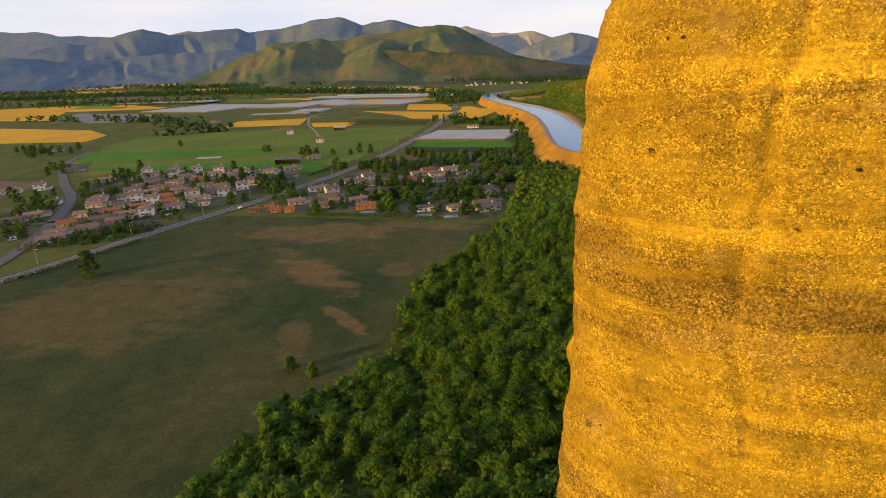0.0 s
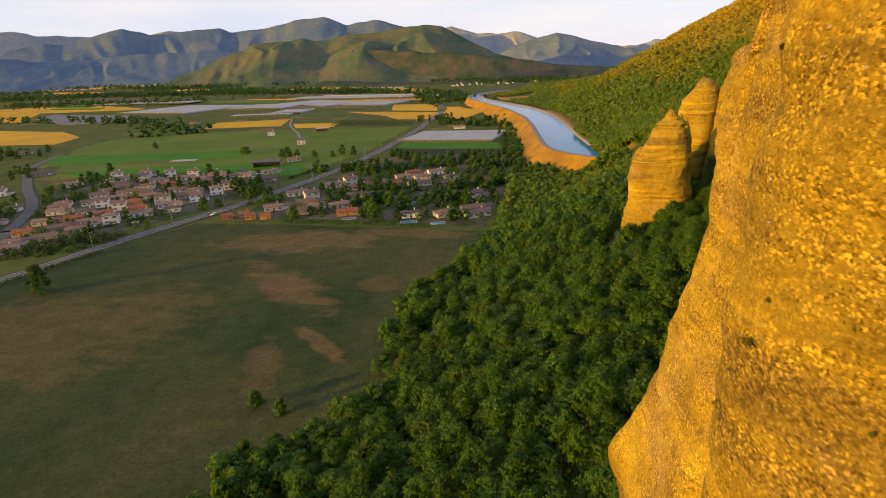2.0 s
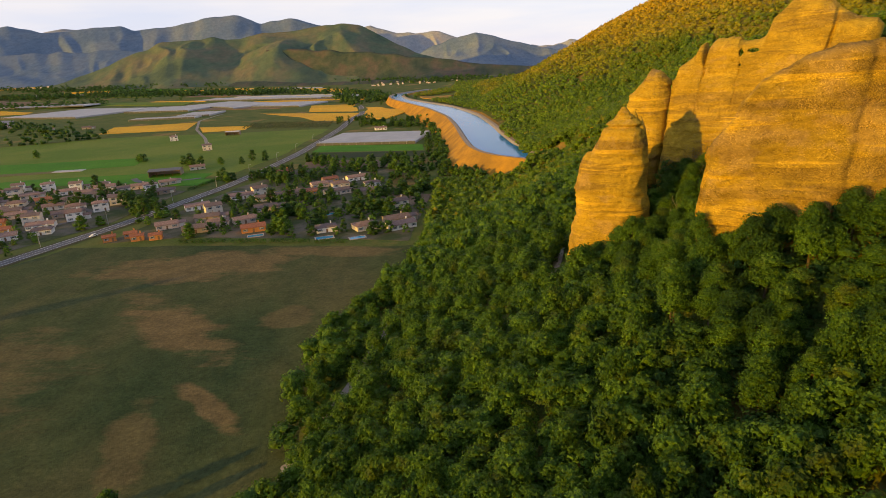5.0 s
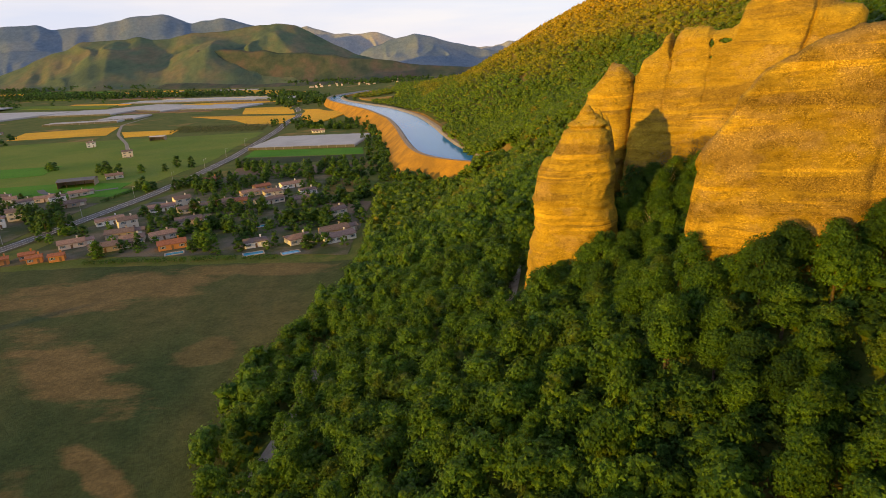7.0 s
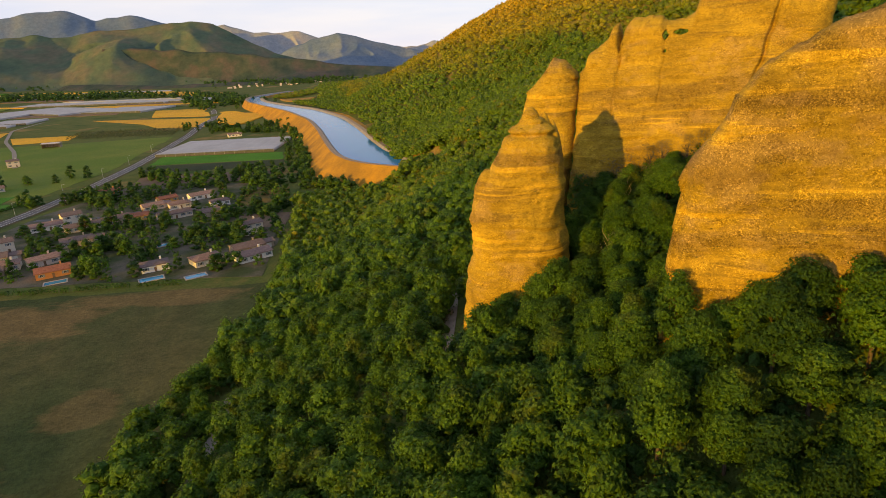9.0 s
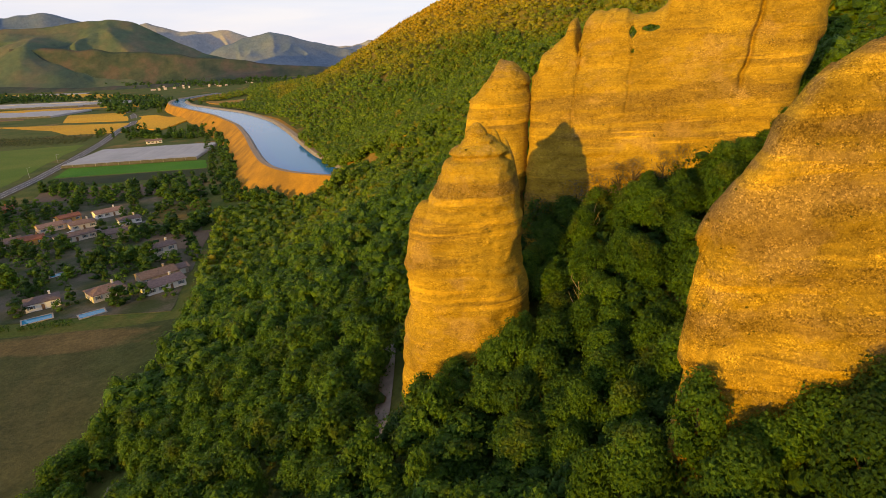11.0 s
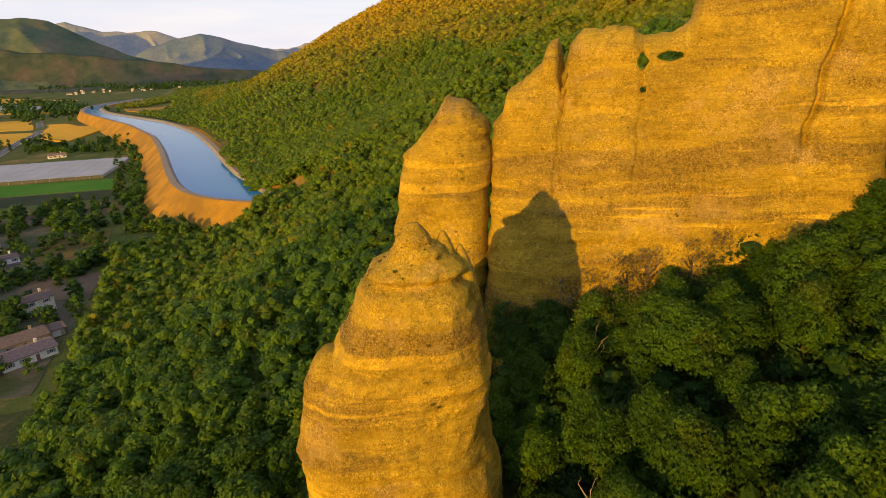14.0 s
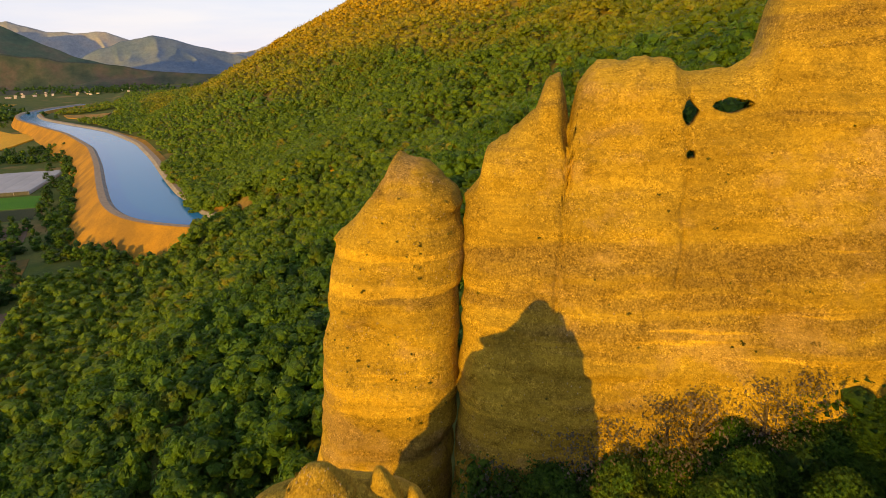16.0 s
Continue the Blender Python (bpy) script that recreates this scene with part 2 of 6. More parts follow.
def simple(name, colour, rough=0.8, var=0.25, scale=0.6, spec=0.3, grain=8.0, relief=0.3, dist=0.02):
    """A plain surface with stains and grain at two sizes."""
    m, nt, b = material(name, rough, spec)
    p = coords(nt)
    lo, hi = tuple(c * (1 - var) for c in colour), tuple(min(1.0, c * (1 + var)) for c in colour)
    col = ramp(nt, noise_tex(nt, p, scale, 5, 0.6), [(0.3, lo), (0.7, hi)])
    g = noise_tex(nt, p, grain, 4, 0.6)
    col = mix(nt, 0.35, col, ramp(nt, g, [(0.3, (0.6, 0.6, 0.6)), (0.7, (1.2, 1.2, 1.2))]), "MULTIPLY")
    nt.links.new(col, b.inputs["Base Color"])
    bump(nt, b, g, relief, dist)
    return m


def crop_material(name, colour, second, scale=0.02, rows=0.0, angle=0.0, grain=1.5):
    """A field: broad patches, fine tufts and, where rows is set, drill rows that far apart."""
    m, nt, b = material(name, 0.9, 0.15)
    p = coords(nt)
    big = noise_tex(nt, p, scale, 5, 0.6)
    col = mix(nt, ramp(nt, big, [(0.4, (0, 0, 0)), (0.6, (1, 1, 1))]), colour, second)
    g = noise_tex(nt, p, grain, 5, 0.65)
    col = mix(nt, 0.6, col, ramp(nt, g, [(0.3, (0.55, 0.55, 0.5)), (0.7, (1.3, 1.3, 1.25))]), "MULTIPLY")
    if rows:
        mp = nt.nodes.new("ShaderNodeMapping")
        mp.inputs["Rotation"].default_value = (0, 0, radians(angle))
        nt.links.new(p, mp.inputs[0])
        w = node(nt, "ShaderNodeTexWave", Scale=1.0 / rows, Distortion=0.6, Detail=2.0)
        nt.links.new(mp.outputs[0], w.inputs[0])
        col = mix(nt, 0.4, col, ramp(nt, w.outputs["Fac"], [(0.2, (0.7, 0.7, 0.7)), (0.8, (1.1, 1.1, 1.1))]), "MULTIPLY")
    nt.links.new(col, b.inputs["Base Color"])
    bump(nt, b, g, 0.6, 0.15)
    return m


ROCK = rock_material("conglomerate", 0.53, 1.5, 1.0, 9.5, 0.25)
ROCK_GRAVEL = rock_material("gravelly_conglomerate", 0.49, 1.7, 0.81, 8.5, 0.5, 0.48)
ROCK_PEBBLY = rock_material("pebbly_conglomerate", 0.51, 2.1, 1.08, 12.0, 1.0)
LEAF = leaf_material("oak_leaves", (0.037, 0.101, 0.012), (0.115, 0.222, 0.022), (0.19, 0.165, 0.02), 0.2)
LEAF_DARK = leaf_material("dark_leaves", (0.026, 0.072, 0.013), (0.066, 0.142, 0.022), (0.06, 0.10, 0.02), 0.15)
LEAF_HILL = leaf_material("hill_leaves", (0.080, 0.150, 0.010), (0.150, 0.245, 0.016), (0.36, 0.215, 0.015), 0.25, 0.13, (0.54, 0.355, 0.012))
LEAF_GREY = leaf_material("olive_leaves", (0.07, 0.09, 0.05), (0.13, 0.15, 0.09), (0.1, 0.12, 0.06), 0.15)
LEAF_BARE = leaf_material("bare_twigs", (0.12, 0.10, 0.09), (0.22, 0.19, 0.17), (0.14, 0.11, 0.08), 0.15)
BARK = simple("bark", (0.10, 0.075, 0.055), 0.9, 0.4, 3.0, 0.2, 20.0, 0.6, 0.03)
SOIL = crop_material("forest_soil", (0.07, 0.055, 0.03), (0.05, 0.06, 0.02), 0.05)


# ---- the lie of the land ----
FOOT_Y = [-400, 60, 130, 250, 300, 350, 400, 450, 500, 600, 720, 850, 950, 1100, 1300, 1700]
FOOT_X = [-66, -60, -48, -36, -22, 0, 16, 30, 52, 48, 32, 6, 4, 70, 300, 800]
CANAL_LEFT = [(46, 464), (31, 474), (13, 499), (4, 534), (-3, 600), (-11, 690), (-24, 795), (-58, 932), (-97, 1038), (-138, 1153), (-155, 1233), (-156, 1300), (-136, 1362), (-92, 1440)]

CANAL = np.array(CANAL_LEFT, float)


def land(x, y):
    """Height of the ground: a flat plain, the wooded hill to the east, far land that rises gently."""
    x, y = np.asarray(x, float), np.asarray(y, float)
    s = x - np.interp(y, FOOT_Y, FOOT_X)
    across = x - np.interp(y, CANAL[:, 1], CANAL[:, 0]) - 31
    base = np.interp(y, [330, 440, 1460, 1700], [0.0, 13.5, 13.5, 3.0]) * smooth(across, -9, 6) * smooth(y, 330, 480)
    slope = np.interp(y, [150, 450, 700, 1000], [0.47, 0.52, 0.59, 0.60])
    up = np.maximum(s, 0)
    h = slope * up * up / (up + 14) + 2.5 * smooth(s, -22, 10)
    h = h + 8 * smooth(s, 75, 125) * (1 - smooth(y, 260, 420)) + 8.5 * np.exp(-((x - 53) / 22) ** 2 - ((y - 141) / 17) ** 2) + 3.2 * np.exp(-((x - 41) / 12) ** 2 - ((y - 147) / 11) ** 2)
    h = 600 * (1 - np.exp(-h / 600))
    h = h + (fbm(x / 70, y / 70, 0.0, 4, 5) * 9 + fbm(x / 18, y / 18, 3.0, 3, 9) * 2.0) * smooth(h, 4, 40)
    far = np.maximum(np.hypot(x, y) - 1700, 0) * 0.021 * smooth(-x / np.maximum(y, 1.0), 0.15, 0.6)
    mound = 15.2 * smooth(-np.hypot(x - 58, y - 446), -34, -12)
    rise = 24 * smooth(across, 25, 240) * smooth(y, 850, 1150) * (1 - smooth(y, 1500, 2100)) * (1 - smooth(h, 5, 40))
    apron = 4.0 * smooth(across, -110, -46) * (1 - smooth(across, -20, -5)) * smooth(y, 820, 1060) * (1 - smooth(y, 1480, 1700))
    return np.maximum(base + h, mound) + far + rise + apron


KNOTS = np.concatenate([[0], np.cumsum(np.hypot(*np.diff(CANAL, axis=0).T))])


def canal_path(n=110):
    """Points along the canal's left water edge, rounded off, with the normals that point across to the right bank."""
    t = np.linspace(0, KNOTS[-1], n)
    x, y = np.interp(t, KNOTS, CANAL[:, 0]), np.interp(t, KNOTS, CANAL[:, 1])
    for _ in range(6):
        x[1:-1], y[1:-1] = (x[:-2] + 2 * x[1:-1] + x[2:]) / 4, (y[:-2] + 2 * y[1:-1] + y[2:]) / 4
    dx, dy = np.gradient(x), np.gradient(y)
    k = np.hypot(dx, dy)
    return np.stack([x, y], 1), np.stack([dy / k, -dx / k], 1), t


def axis(*spans):
    out = [np.arange(a, b, s) for a, b, s in spans]
    return np.concatenate(out)


GX = axis((-4900, -1200, 100), (-1200, -120, 30), (-120, 240, 4), (240, 520, 10), (520, 2401, 70))
GY = axis((-500, 40, 30), (40, 330, 4), (330, 1240, 9), (1240, 2000, 40), (2000, 4901, 100))
X, Y = np.meshgrid(GX, GY, indexing="ij")


def ground_material():
    m, nt, b = material("grassland", 0.95, 0.1)
    p = coords(nt)
    col = ramp(nt, noise_tex(nt, p, 0.012, 6, 0.6), [(0.35, (0.065, 0.105, 0.024)), (0.47, (0.13, 0.145, 0.040)), (0.56, (0.085, 0.12, 0.028)), (0.66, (0.27, 0.19, 0.07))])
    g = noise_tex(nt, p, 0.8, 6, 0.7)
    col = mix(nt, 0.6, col, ramp(nt, g, [(0.3, (0.5, 0.5, 0.5)), (0.7, (1.3, 1.3, 1.2))]), "MULTIPLY")
    sep = nt.nodes.new("ShaderNodeSeparateXYZ")
    nt.links.new(p, sep.inputs[0])
    high = maths(nt, "ADD", sep.outputs[2], maths(nt, "MULTIPLY", noise_tex(nt, p, 0.015, 4, 0.6), 120.0))
    dry = ramp(nt, maths(nt, "DIVIDE", high, 260.0), [(0.46, (0, 0, 0)), (0.66, (1, 1, 1))])
    col = mix(nt, dry, col, mix(nt, 0.6, (0.28, 0.21, 0.028), ramp(nt, g, [(0.3, (0.5, 0.5, 0.5)), (0.7, (1.3, 1.3, 1.2))]), "MULTIPLY"))
    nt.links.new(col, b.inputs["Base Color"])
    bump(nt, b, g, 0.7, 0.3)
    return m


GRASS = ground_material()
ground = new("ground", mesh_of("ground", np.stack([X, Y, land(X, Y)], -1).reshape(-1, 3), grid_faces(len(GX), len(GY)), GRASS))
tagged(ground, "wide valley floor of grass and dry earth rising into a hill", "ground", kind="structure")


FRACTIONS = (1.0, 0.9, 0.8, 0.7, 0.6, 0.5, 0.4, 0.3, 0.2, 0.1)


def flat_patch(name, corners, mat, lift, label, category="field", n=14):
    """A patch of land with four or more corners, draped on the ground as a thin layer with a gently ragged edge."""
    c = np.array(corners, float)
    mid = c.mean(0)
    rim = []
    for a, b2 in zip(c, np.roll(c, -1, 0)):
        for k in range(n):
            rim.append(a + (b2 - a) * k / n)
    rim = np.array(rim)
    d = rim - mid
    wob = 1 + 0.012 * vnoise(rim[:, 0] / 9, rim[:, 1] / 9, 0, 3)
    rings = [mid + d * f * (wob[:, None] if f == 1 else 1) for f in FRACTIONS]
    rings = [np.c_[r, land(r[:, 0], r[:, 1]) + lift] for r in rings]
    k = len(rim)
    skirt = rings[0] - np.array((0, 0, lift + 0.3))
    verts = np.concatenate([skirt, *rings, [[mid[0], mid[1], float(land(*mid)) + lift]]])
    fs = []
    m = len(FRACTIONS)
    for r in range(m):
        for i in range(k):
            fs.append((r * k + i, r * k + (i + 1) % k, (r + 1) * k + (i + 1) % k, (r + 1) * k + i))
    me = bpy.data.meshes.new(name)
    fs += [(m * k + i, m * k + (i + 1) % k, (m + 1) * k) for i in range(k)]
    me.from_pydata([tuple(v) for v in verts], [], fs)
    me.materials.append(mat)
    return tagged(new(name, me), label, category, kind="structure")


def meadow_material():
    """The fallow field in front: dark grass with bands and blotches of bare brown earth."""
    m, nt, b = material("fallow_field", 0.95, 0.1)
    p = coords(nt)
    mp = nt.nodes.new("ShaderNodeMapping")
    mp.inputs["Rotation"].default_value = (0, 0, radians(28))
    mp.inputs["Scale"].default_value = (1.0, 0.45, 1.0)
    nt.links.new(p, mp.inputs[0])
    big = noise_tex(nt, mp.outputs[0], 0.022, 4, 0.55)
    col = ramp(nt, big, [(0.38, (0.044, 0.068, 0.028)), (0.52, (0.068, 0.084, 0.034)), (0.66, (0.098, 0.096, 0.042))])
    wander = noise_tex(nt, p, 0.035, 5, 0.65)
    streaks = noise_tex(nt, coords(nt, (0.22, 1.0, 1.0)), 0.11, 6, 0.7)
    # bare places: x, y, half length, half width, bearing, how bare
    for cx, cy, hl, hw, deg, worn in ((-130, 297, 50, 23, 6, 0.8), (-108, 231, 44, 12, -41, 0.85), (-71, 178, 22, 4.5, -42, 0.8), (-86, 163, 24, 7, -68, 0.5), (-182, 182, 60, 46, 10, 0.5), (-67, 238, 10, 12, 0, 0.5), (-70, 313, 42, 9, -8, 0.7)):
        bm_ = nt.nodes.new("ShaderNodeMapping")
        bm_.vector_type = "TEXTURE"
        bm_.inputs["Location"].default_value, bm_.inputs["Rotation"].default_value, bm_.inputs["Scale"].default_value = (cx, cy, 0), (0, 0, radians(deg)), (hl, hw, 1000)
        nt.links.new(p, bm_.inputs[0])
        ln = nt.nodes.new("ShaderNodeVectorMath")
        ln.operation = "LENGTH"
        nt.links.new(bm_.outputs[0], ln.inputs[0])
        d = maths(nt, "ADD", ln.outputs["Value"], maths(nt, "MULTIPLY", maths(nt, "SUBTRACT", wander, 0.5), 1.5))
        d = maths(nt, "ADD", d, maths(nt, "MULTIPLY", maths(nt, "SUBTRACT", streaks, 0.5), 1.6))
        col = mix(nt, ramp(nt, d, [(0.68, (worn, worn, worn)), (1.08, (0, 0, 0))]), col, (0.185, 0.130, 0.062))
    mid = noise_tex(nt, p, 0.12, 6, 0.7)
    col = mix(nt, 0.9, col, ramp(nt, mid, [(0.36, (0.74, 0.77, 0.74)), (0.64, (1.2, 1.17, 1.12))]), "MULTIPLY")
    g = noise_tex(nt, p, 0.75, 8, 0.8)
    col = mix(nt, 1.0, col, ramp(nt, g, [(0.36, (0.68, 0.70, 0.68)), (0.64, (1.25, 1.25, 1.2))]), "MULTIPLY")
    nt.links.new(col, b.inputs["Base Color"])
    bump(nt, b, g, 0.9, 0.4)
    return m


MEADOW = meadow_material()
flat_patch("meadow", [(-252, 214), (-243, 246), (-232, 292), (-215, 332), (-157, 330), (-92, 323), (-28, 316), (-20, 285), (-34, 235), (-46, 205), (-43, 170), (-38, 146), (-44, 124), (-62, 112), (-66, 40), (-300, 40), (-263, 172)],
           MEADOW, 0.10, "fallow field of dark grass with bare brown patches", "field", 8)

WHEAT = crop_material("wheat_stubble", (0.80, 0.45, 0.030), (0.66, 0.36, 0.030), 0.006, 9.0, 20)
GREEN = crop_material("green_crop", (0.112, 0.185, 0.018), (0.165, 0.212, 0.030), 0.012, 6.0, 10)
BRIGHT = crop_material("young_crop", (0.062, 0.205, 0.010), (0.085, 0.235, 0.013), 0.02, 3.0, 5)
PALE = crop_material("mown_hay", (0.17, 0.15, 0.06), (0.11, 0.12, 0.04), 0.008, 7.0, 30)
EARTH = crop_material("bare_earth", (0.16, 0.115, 0.085), (0.20, 0.14, 0.09), 0.03)
flat_patch("green_field", [(-466, 490), (-300, 515), (-206, 530), (-190, 634), (-192, 850), (-329, 848), (-505, 855), (-642, 791), (-616, 689)], GREEN, 0.10, "wide green crop field with faint drill rows")
flat_patch("young_crop_field", [(-485, 520), (-384, 545), (-290, 552), (-225, 540), (-222, 515), (-268, 510), (-330, 512), (-440, 500)], BRIGHT, 0.22, "bright green strip of young crop")
flat_patch("young_crop_field", [(-600, 640), (-480, 640), (-340, 650), (-330, 600), (-440, 580), (-550, 570)], BRIGHT, 0.22, "bright green strip of young crop")
flat_patch("hay_strip", [(-452, 580), (-395, 588), (-390, 575), (-446, 566)], PALE, 0.34, "narrow pale strip of mown hay")
flat_patch("wheat_field", [(-891, 766), (-704, 757), (-735, 841), (-849, 933), (-1186, 1032)], WHEAT, 0.15, "ripe golden wheat field")
flat_patch("wheat_field", [(-1370, 1197), (-1180, 1180), (-1330, 1395), (-1010, 1440), (-1379, 1632), (-1705, 1499)], WHEAT, 0.2, "ripe golden wheat field")
flat_patch("wheat_field", [(-560, 913), (-425, 915), (-462, 1035), (-594, 1011)], WHEAT, 0.2, "pale golden stubble field")
flat_patch("wheat_field", [(-394, 1155), (-192, 1073), (-172, 945), (-244, 968), (-281, 1036)], WHEAT, 0.2, "ripe golden wheat field")
flat_patch("wheat_field", [(-334, 1299), (-239, 1282), (-199, 1108), (-301, 1152)], WHEAT, 0.35, "ripe golden wheat field")
flat_patch("wheat_field", [(-382, 874), (-324, 884), (-332, 935), (-419, 948)], WHEAT, 0.2, "small golden stubble field")
flat_patch("wheat_field", [(-177, 1040), (-100, 995), (-165, 1140), (-195, 1165)], WHEAT, 0.2, "golden stubble field beside the canal bank")
flat_patch("wheat_field", [(-670, 2155), (-534, 2120), (-252, 1777), (-271, 1637), (-420, 1830)], WHEAT, 0.4, "far golden wheat field")
flat_patch("wheat_field", [(-2150, 2488), (-1935, 2690), (-2187, 3000), (-2379, 2960)], WHEAT, 0.5, "far golden wheat field")
flat_patch("hay_field", [(-1700, 2900), (-1000, 2900), (-1150, 3300), (-1900, 3200)], PALE, 0.4, "far pale field of mown hay")
flat_patch("hay_field", [(-2500, 2300), (-2100, 2450), (-2400, 2800), (-2800, 2600)], PALE, 0.4, "far pale field of mown hay")
flat_patch("young_crop_field", [(-162, 640), (-46, 622), (-50, 662), (-163, 684)], BRIGHT, 0.15, "bright green strip of young crop beside the plastic tunnel")
flat_patch("earth_field", [(-158, 600), (-44, 588), (-45, 618), (-160, 634)], crop_material("dark_crop", (0.035, 0.05, 0.02), (0.05, 0.06, 0.025), 0.03, 2.0, 8), 0.15, "dark strip of low crop")
flat_patch("earth_field", [(-150, 548), (-40, 530), (-42, 566), (-152, 590)], EARTH, 0.15, "bare brown earth beside gardens")
flat_patch("earth_field", [(-58, 405), (-28, 398), (-26, 428), (-54, 432)], EARTH, 0.15, "bare brown earth plot under trees")
flat_patch("dry_grass", [(-60, 452), (-30, 446), (-32, 500), (-64, 500)], crop_material("dry_grass", (0.20, 0.13, 0.03), (0.10, 0.09, 0.03), 0.08), 0.15, "rough dry yellow grass plot")
flat_patch("earth_field", [(-560, 395), (-455, 380), (-470, 450), (-590, 470)], EARTH, 0.15, "bare brown field beside the village")
VILLAGE = crop_material("village_ground", (0.055, 0.075, 0.028), (0.15, 0.13, 0.10), 0.05)
flat_patch("village_ground", [(-420, 300), (-300, 262), (-262, 300), (-222, 380), (-215, 470), (-300, 505), (-420, 485), (-400, 400)], VILLAGE, 0.12, "grassy and gravelled plots between the houses", "ground")
flat_patch("village_ground", [(-200, 338), (-157, 345), (-92, 336), (-32, 325), (-28, 400), (-40, 520), (-150, 545), (-178, 470)], VILLAGE, 0.12, "grassy and gravelled plots between the houses", "ground")

flat_patch("wheat_field", [(-176, 1085), (-120, 1060), (-100, 1010), (-130, 930), (-165, 985)], WHEAT, 1.4, "golden stubble field beside the canal bank")
flat_patch("dry_grass", [(-95, 1200), (-30, 1150), (-45, 1090), (-85, 1150)], crop_material("orange_grass", (0.42, 0.24, 0.05), (0.30, 0.19, 0.05), 0.04), 1.4, "dry orange grass beside the canal")
flat_patch("young_crop_field", [(-281, 520), (-230, 516), (-205, 512), (-215, 488), (-265, 500), (-285, 508)], BRIGHT, 0.25, "bright green paddock beside the main road")

# ---- canal ----
CONCRETE = simple("canal_concrete", (0.30, 0.27, 0.23), 0.85, 0.3, 0.3)
BANK = crop_material("dry_bank", (0.46, 0.245, 0.028), (0.29, 0.165, 0.032), 0.05)


def water_material():
    m, nt, b = material("canal_water", 0.10, 0.06)
    b.inputs["Base Color"].default_value = (0.030, 0.215, 0.45, 1)
    h = noise_tex(nt, coords(nt, (1, 1, 1)), 0.7, 4, 0.6)
    bump(nt, b, h, 0.10, 0.15)
    return m


WATER = water_material()
WATER_Z, CREST_Z = 14.0, 15.4
pc, nc, tc = canal_path()
wide = 33 - 13 * smooth(tc, 430, 720) - 25 * (1 - smooth(tc, -20, 60))


def ribbon(name, left, right, mat, cross=2, profile=None):
    """A strip between two rows of points (n, 3)."""
    f = np.linspace(0, 1, cross)
    v = left[:, None, :] * (1 - f)[None, :, None] + right[:, None, :] * f[None, :, None]
    return mesh_of(name, v.reshape(-1, 3), grid_faces(len(left), cross), mat)


def canal_rows(offset, z, right=False):
    w = (wide if right else 0 * wide) + offset
    q = pc + nc * w[:, None]
    return np.c_[q, np.full(len(q), z) if np.isscalar(z) else z]


canal = thing("canal", "wide concrete-lined canal of still blue water on an earth dyke", "canal", kind="structure")
child("water", ribbon("water", canal_rows(-1, WATER_Z), canal_rows(1, WATER_Z, True), WATER, 8), canal, "calm blue water")
for side, sgn in ((False, -1), (True, 1)):
    lo, hi = canal_rows(-sgn * 0.8, WATER_Z - 0.6, side), canal_rows(sgn * 2.2, CREST_Z, side)
    child("lining", ribbon("lining", lo, hi, CONCRETE, 3), canal, "sloping grey concrete lining")
    hi2 = canal_rows(sgn * 6.0, CREST_Z + 0.02, side)
    child("crest_path", ribbon("crest_path", hi, hi2, simple("bank_gravel", (0.36, 0.27, 0.18)), 3), canal, "gravel path along the crest")
    out = canal_rows(sgn * (np.interp(tc, [0, 60, 480, 700], [18, 26, 26, 13]) if sgn < 0 else 10.5), 0.0, side)
    out[:, 2] = land(out[:, 0], out[:, 1]) + 0.05 if sgn < 0 else land(out[:, 0], out[:, 1]) + 0.25
    v = ribbon("bank", hi2, out, BANK, 9)
    child("bank", v, canal, "sloping bank of dry yellow grass")


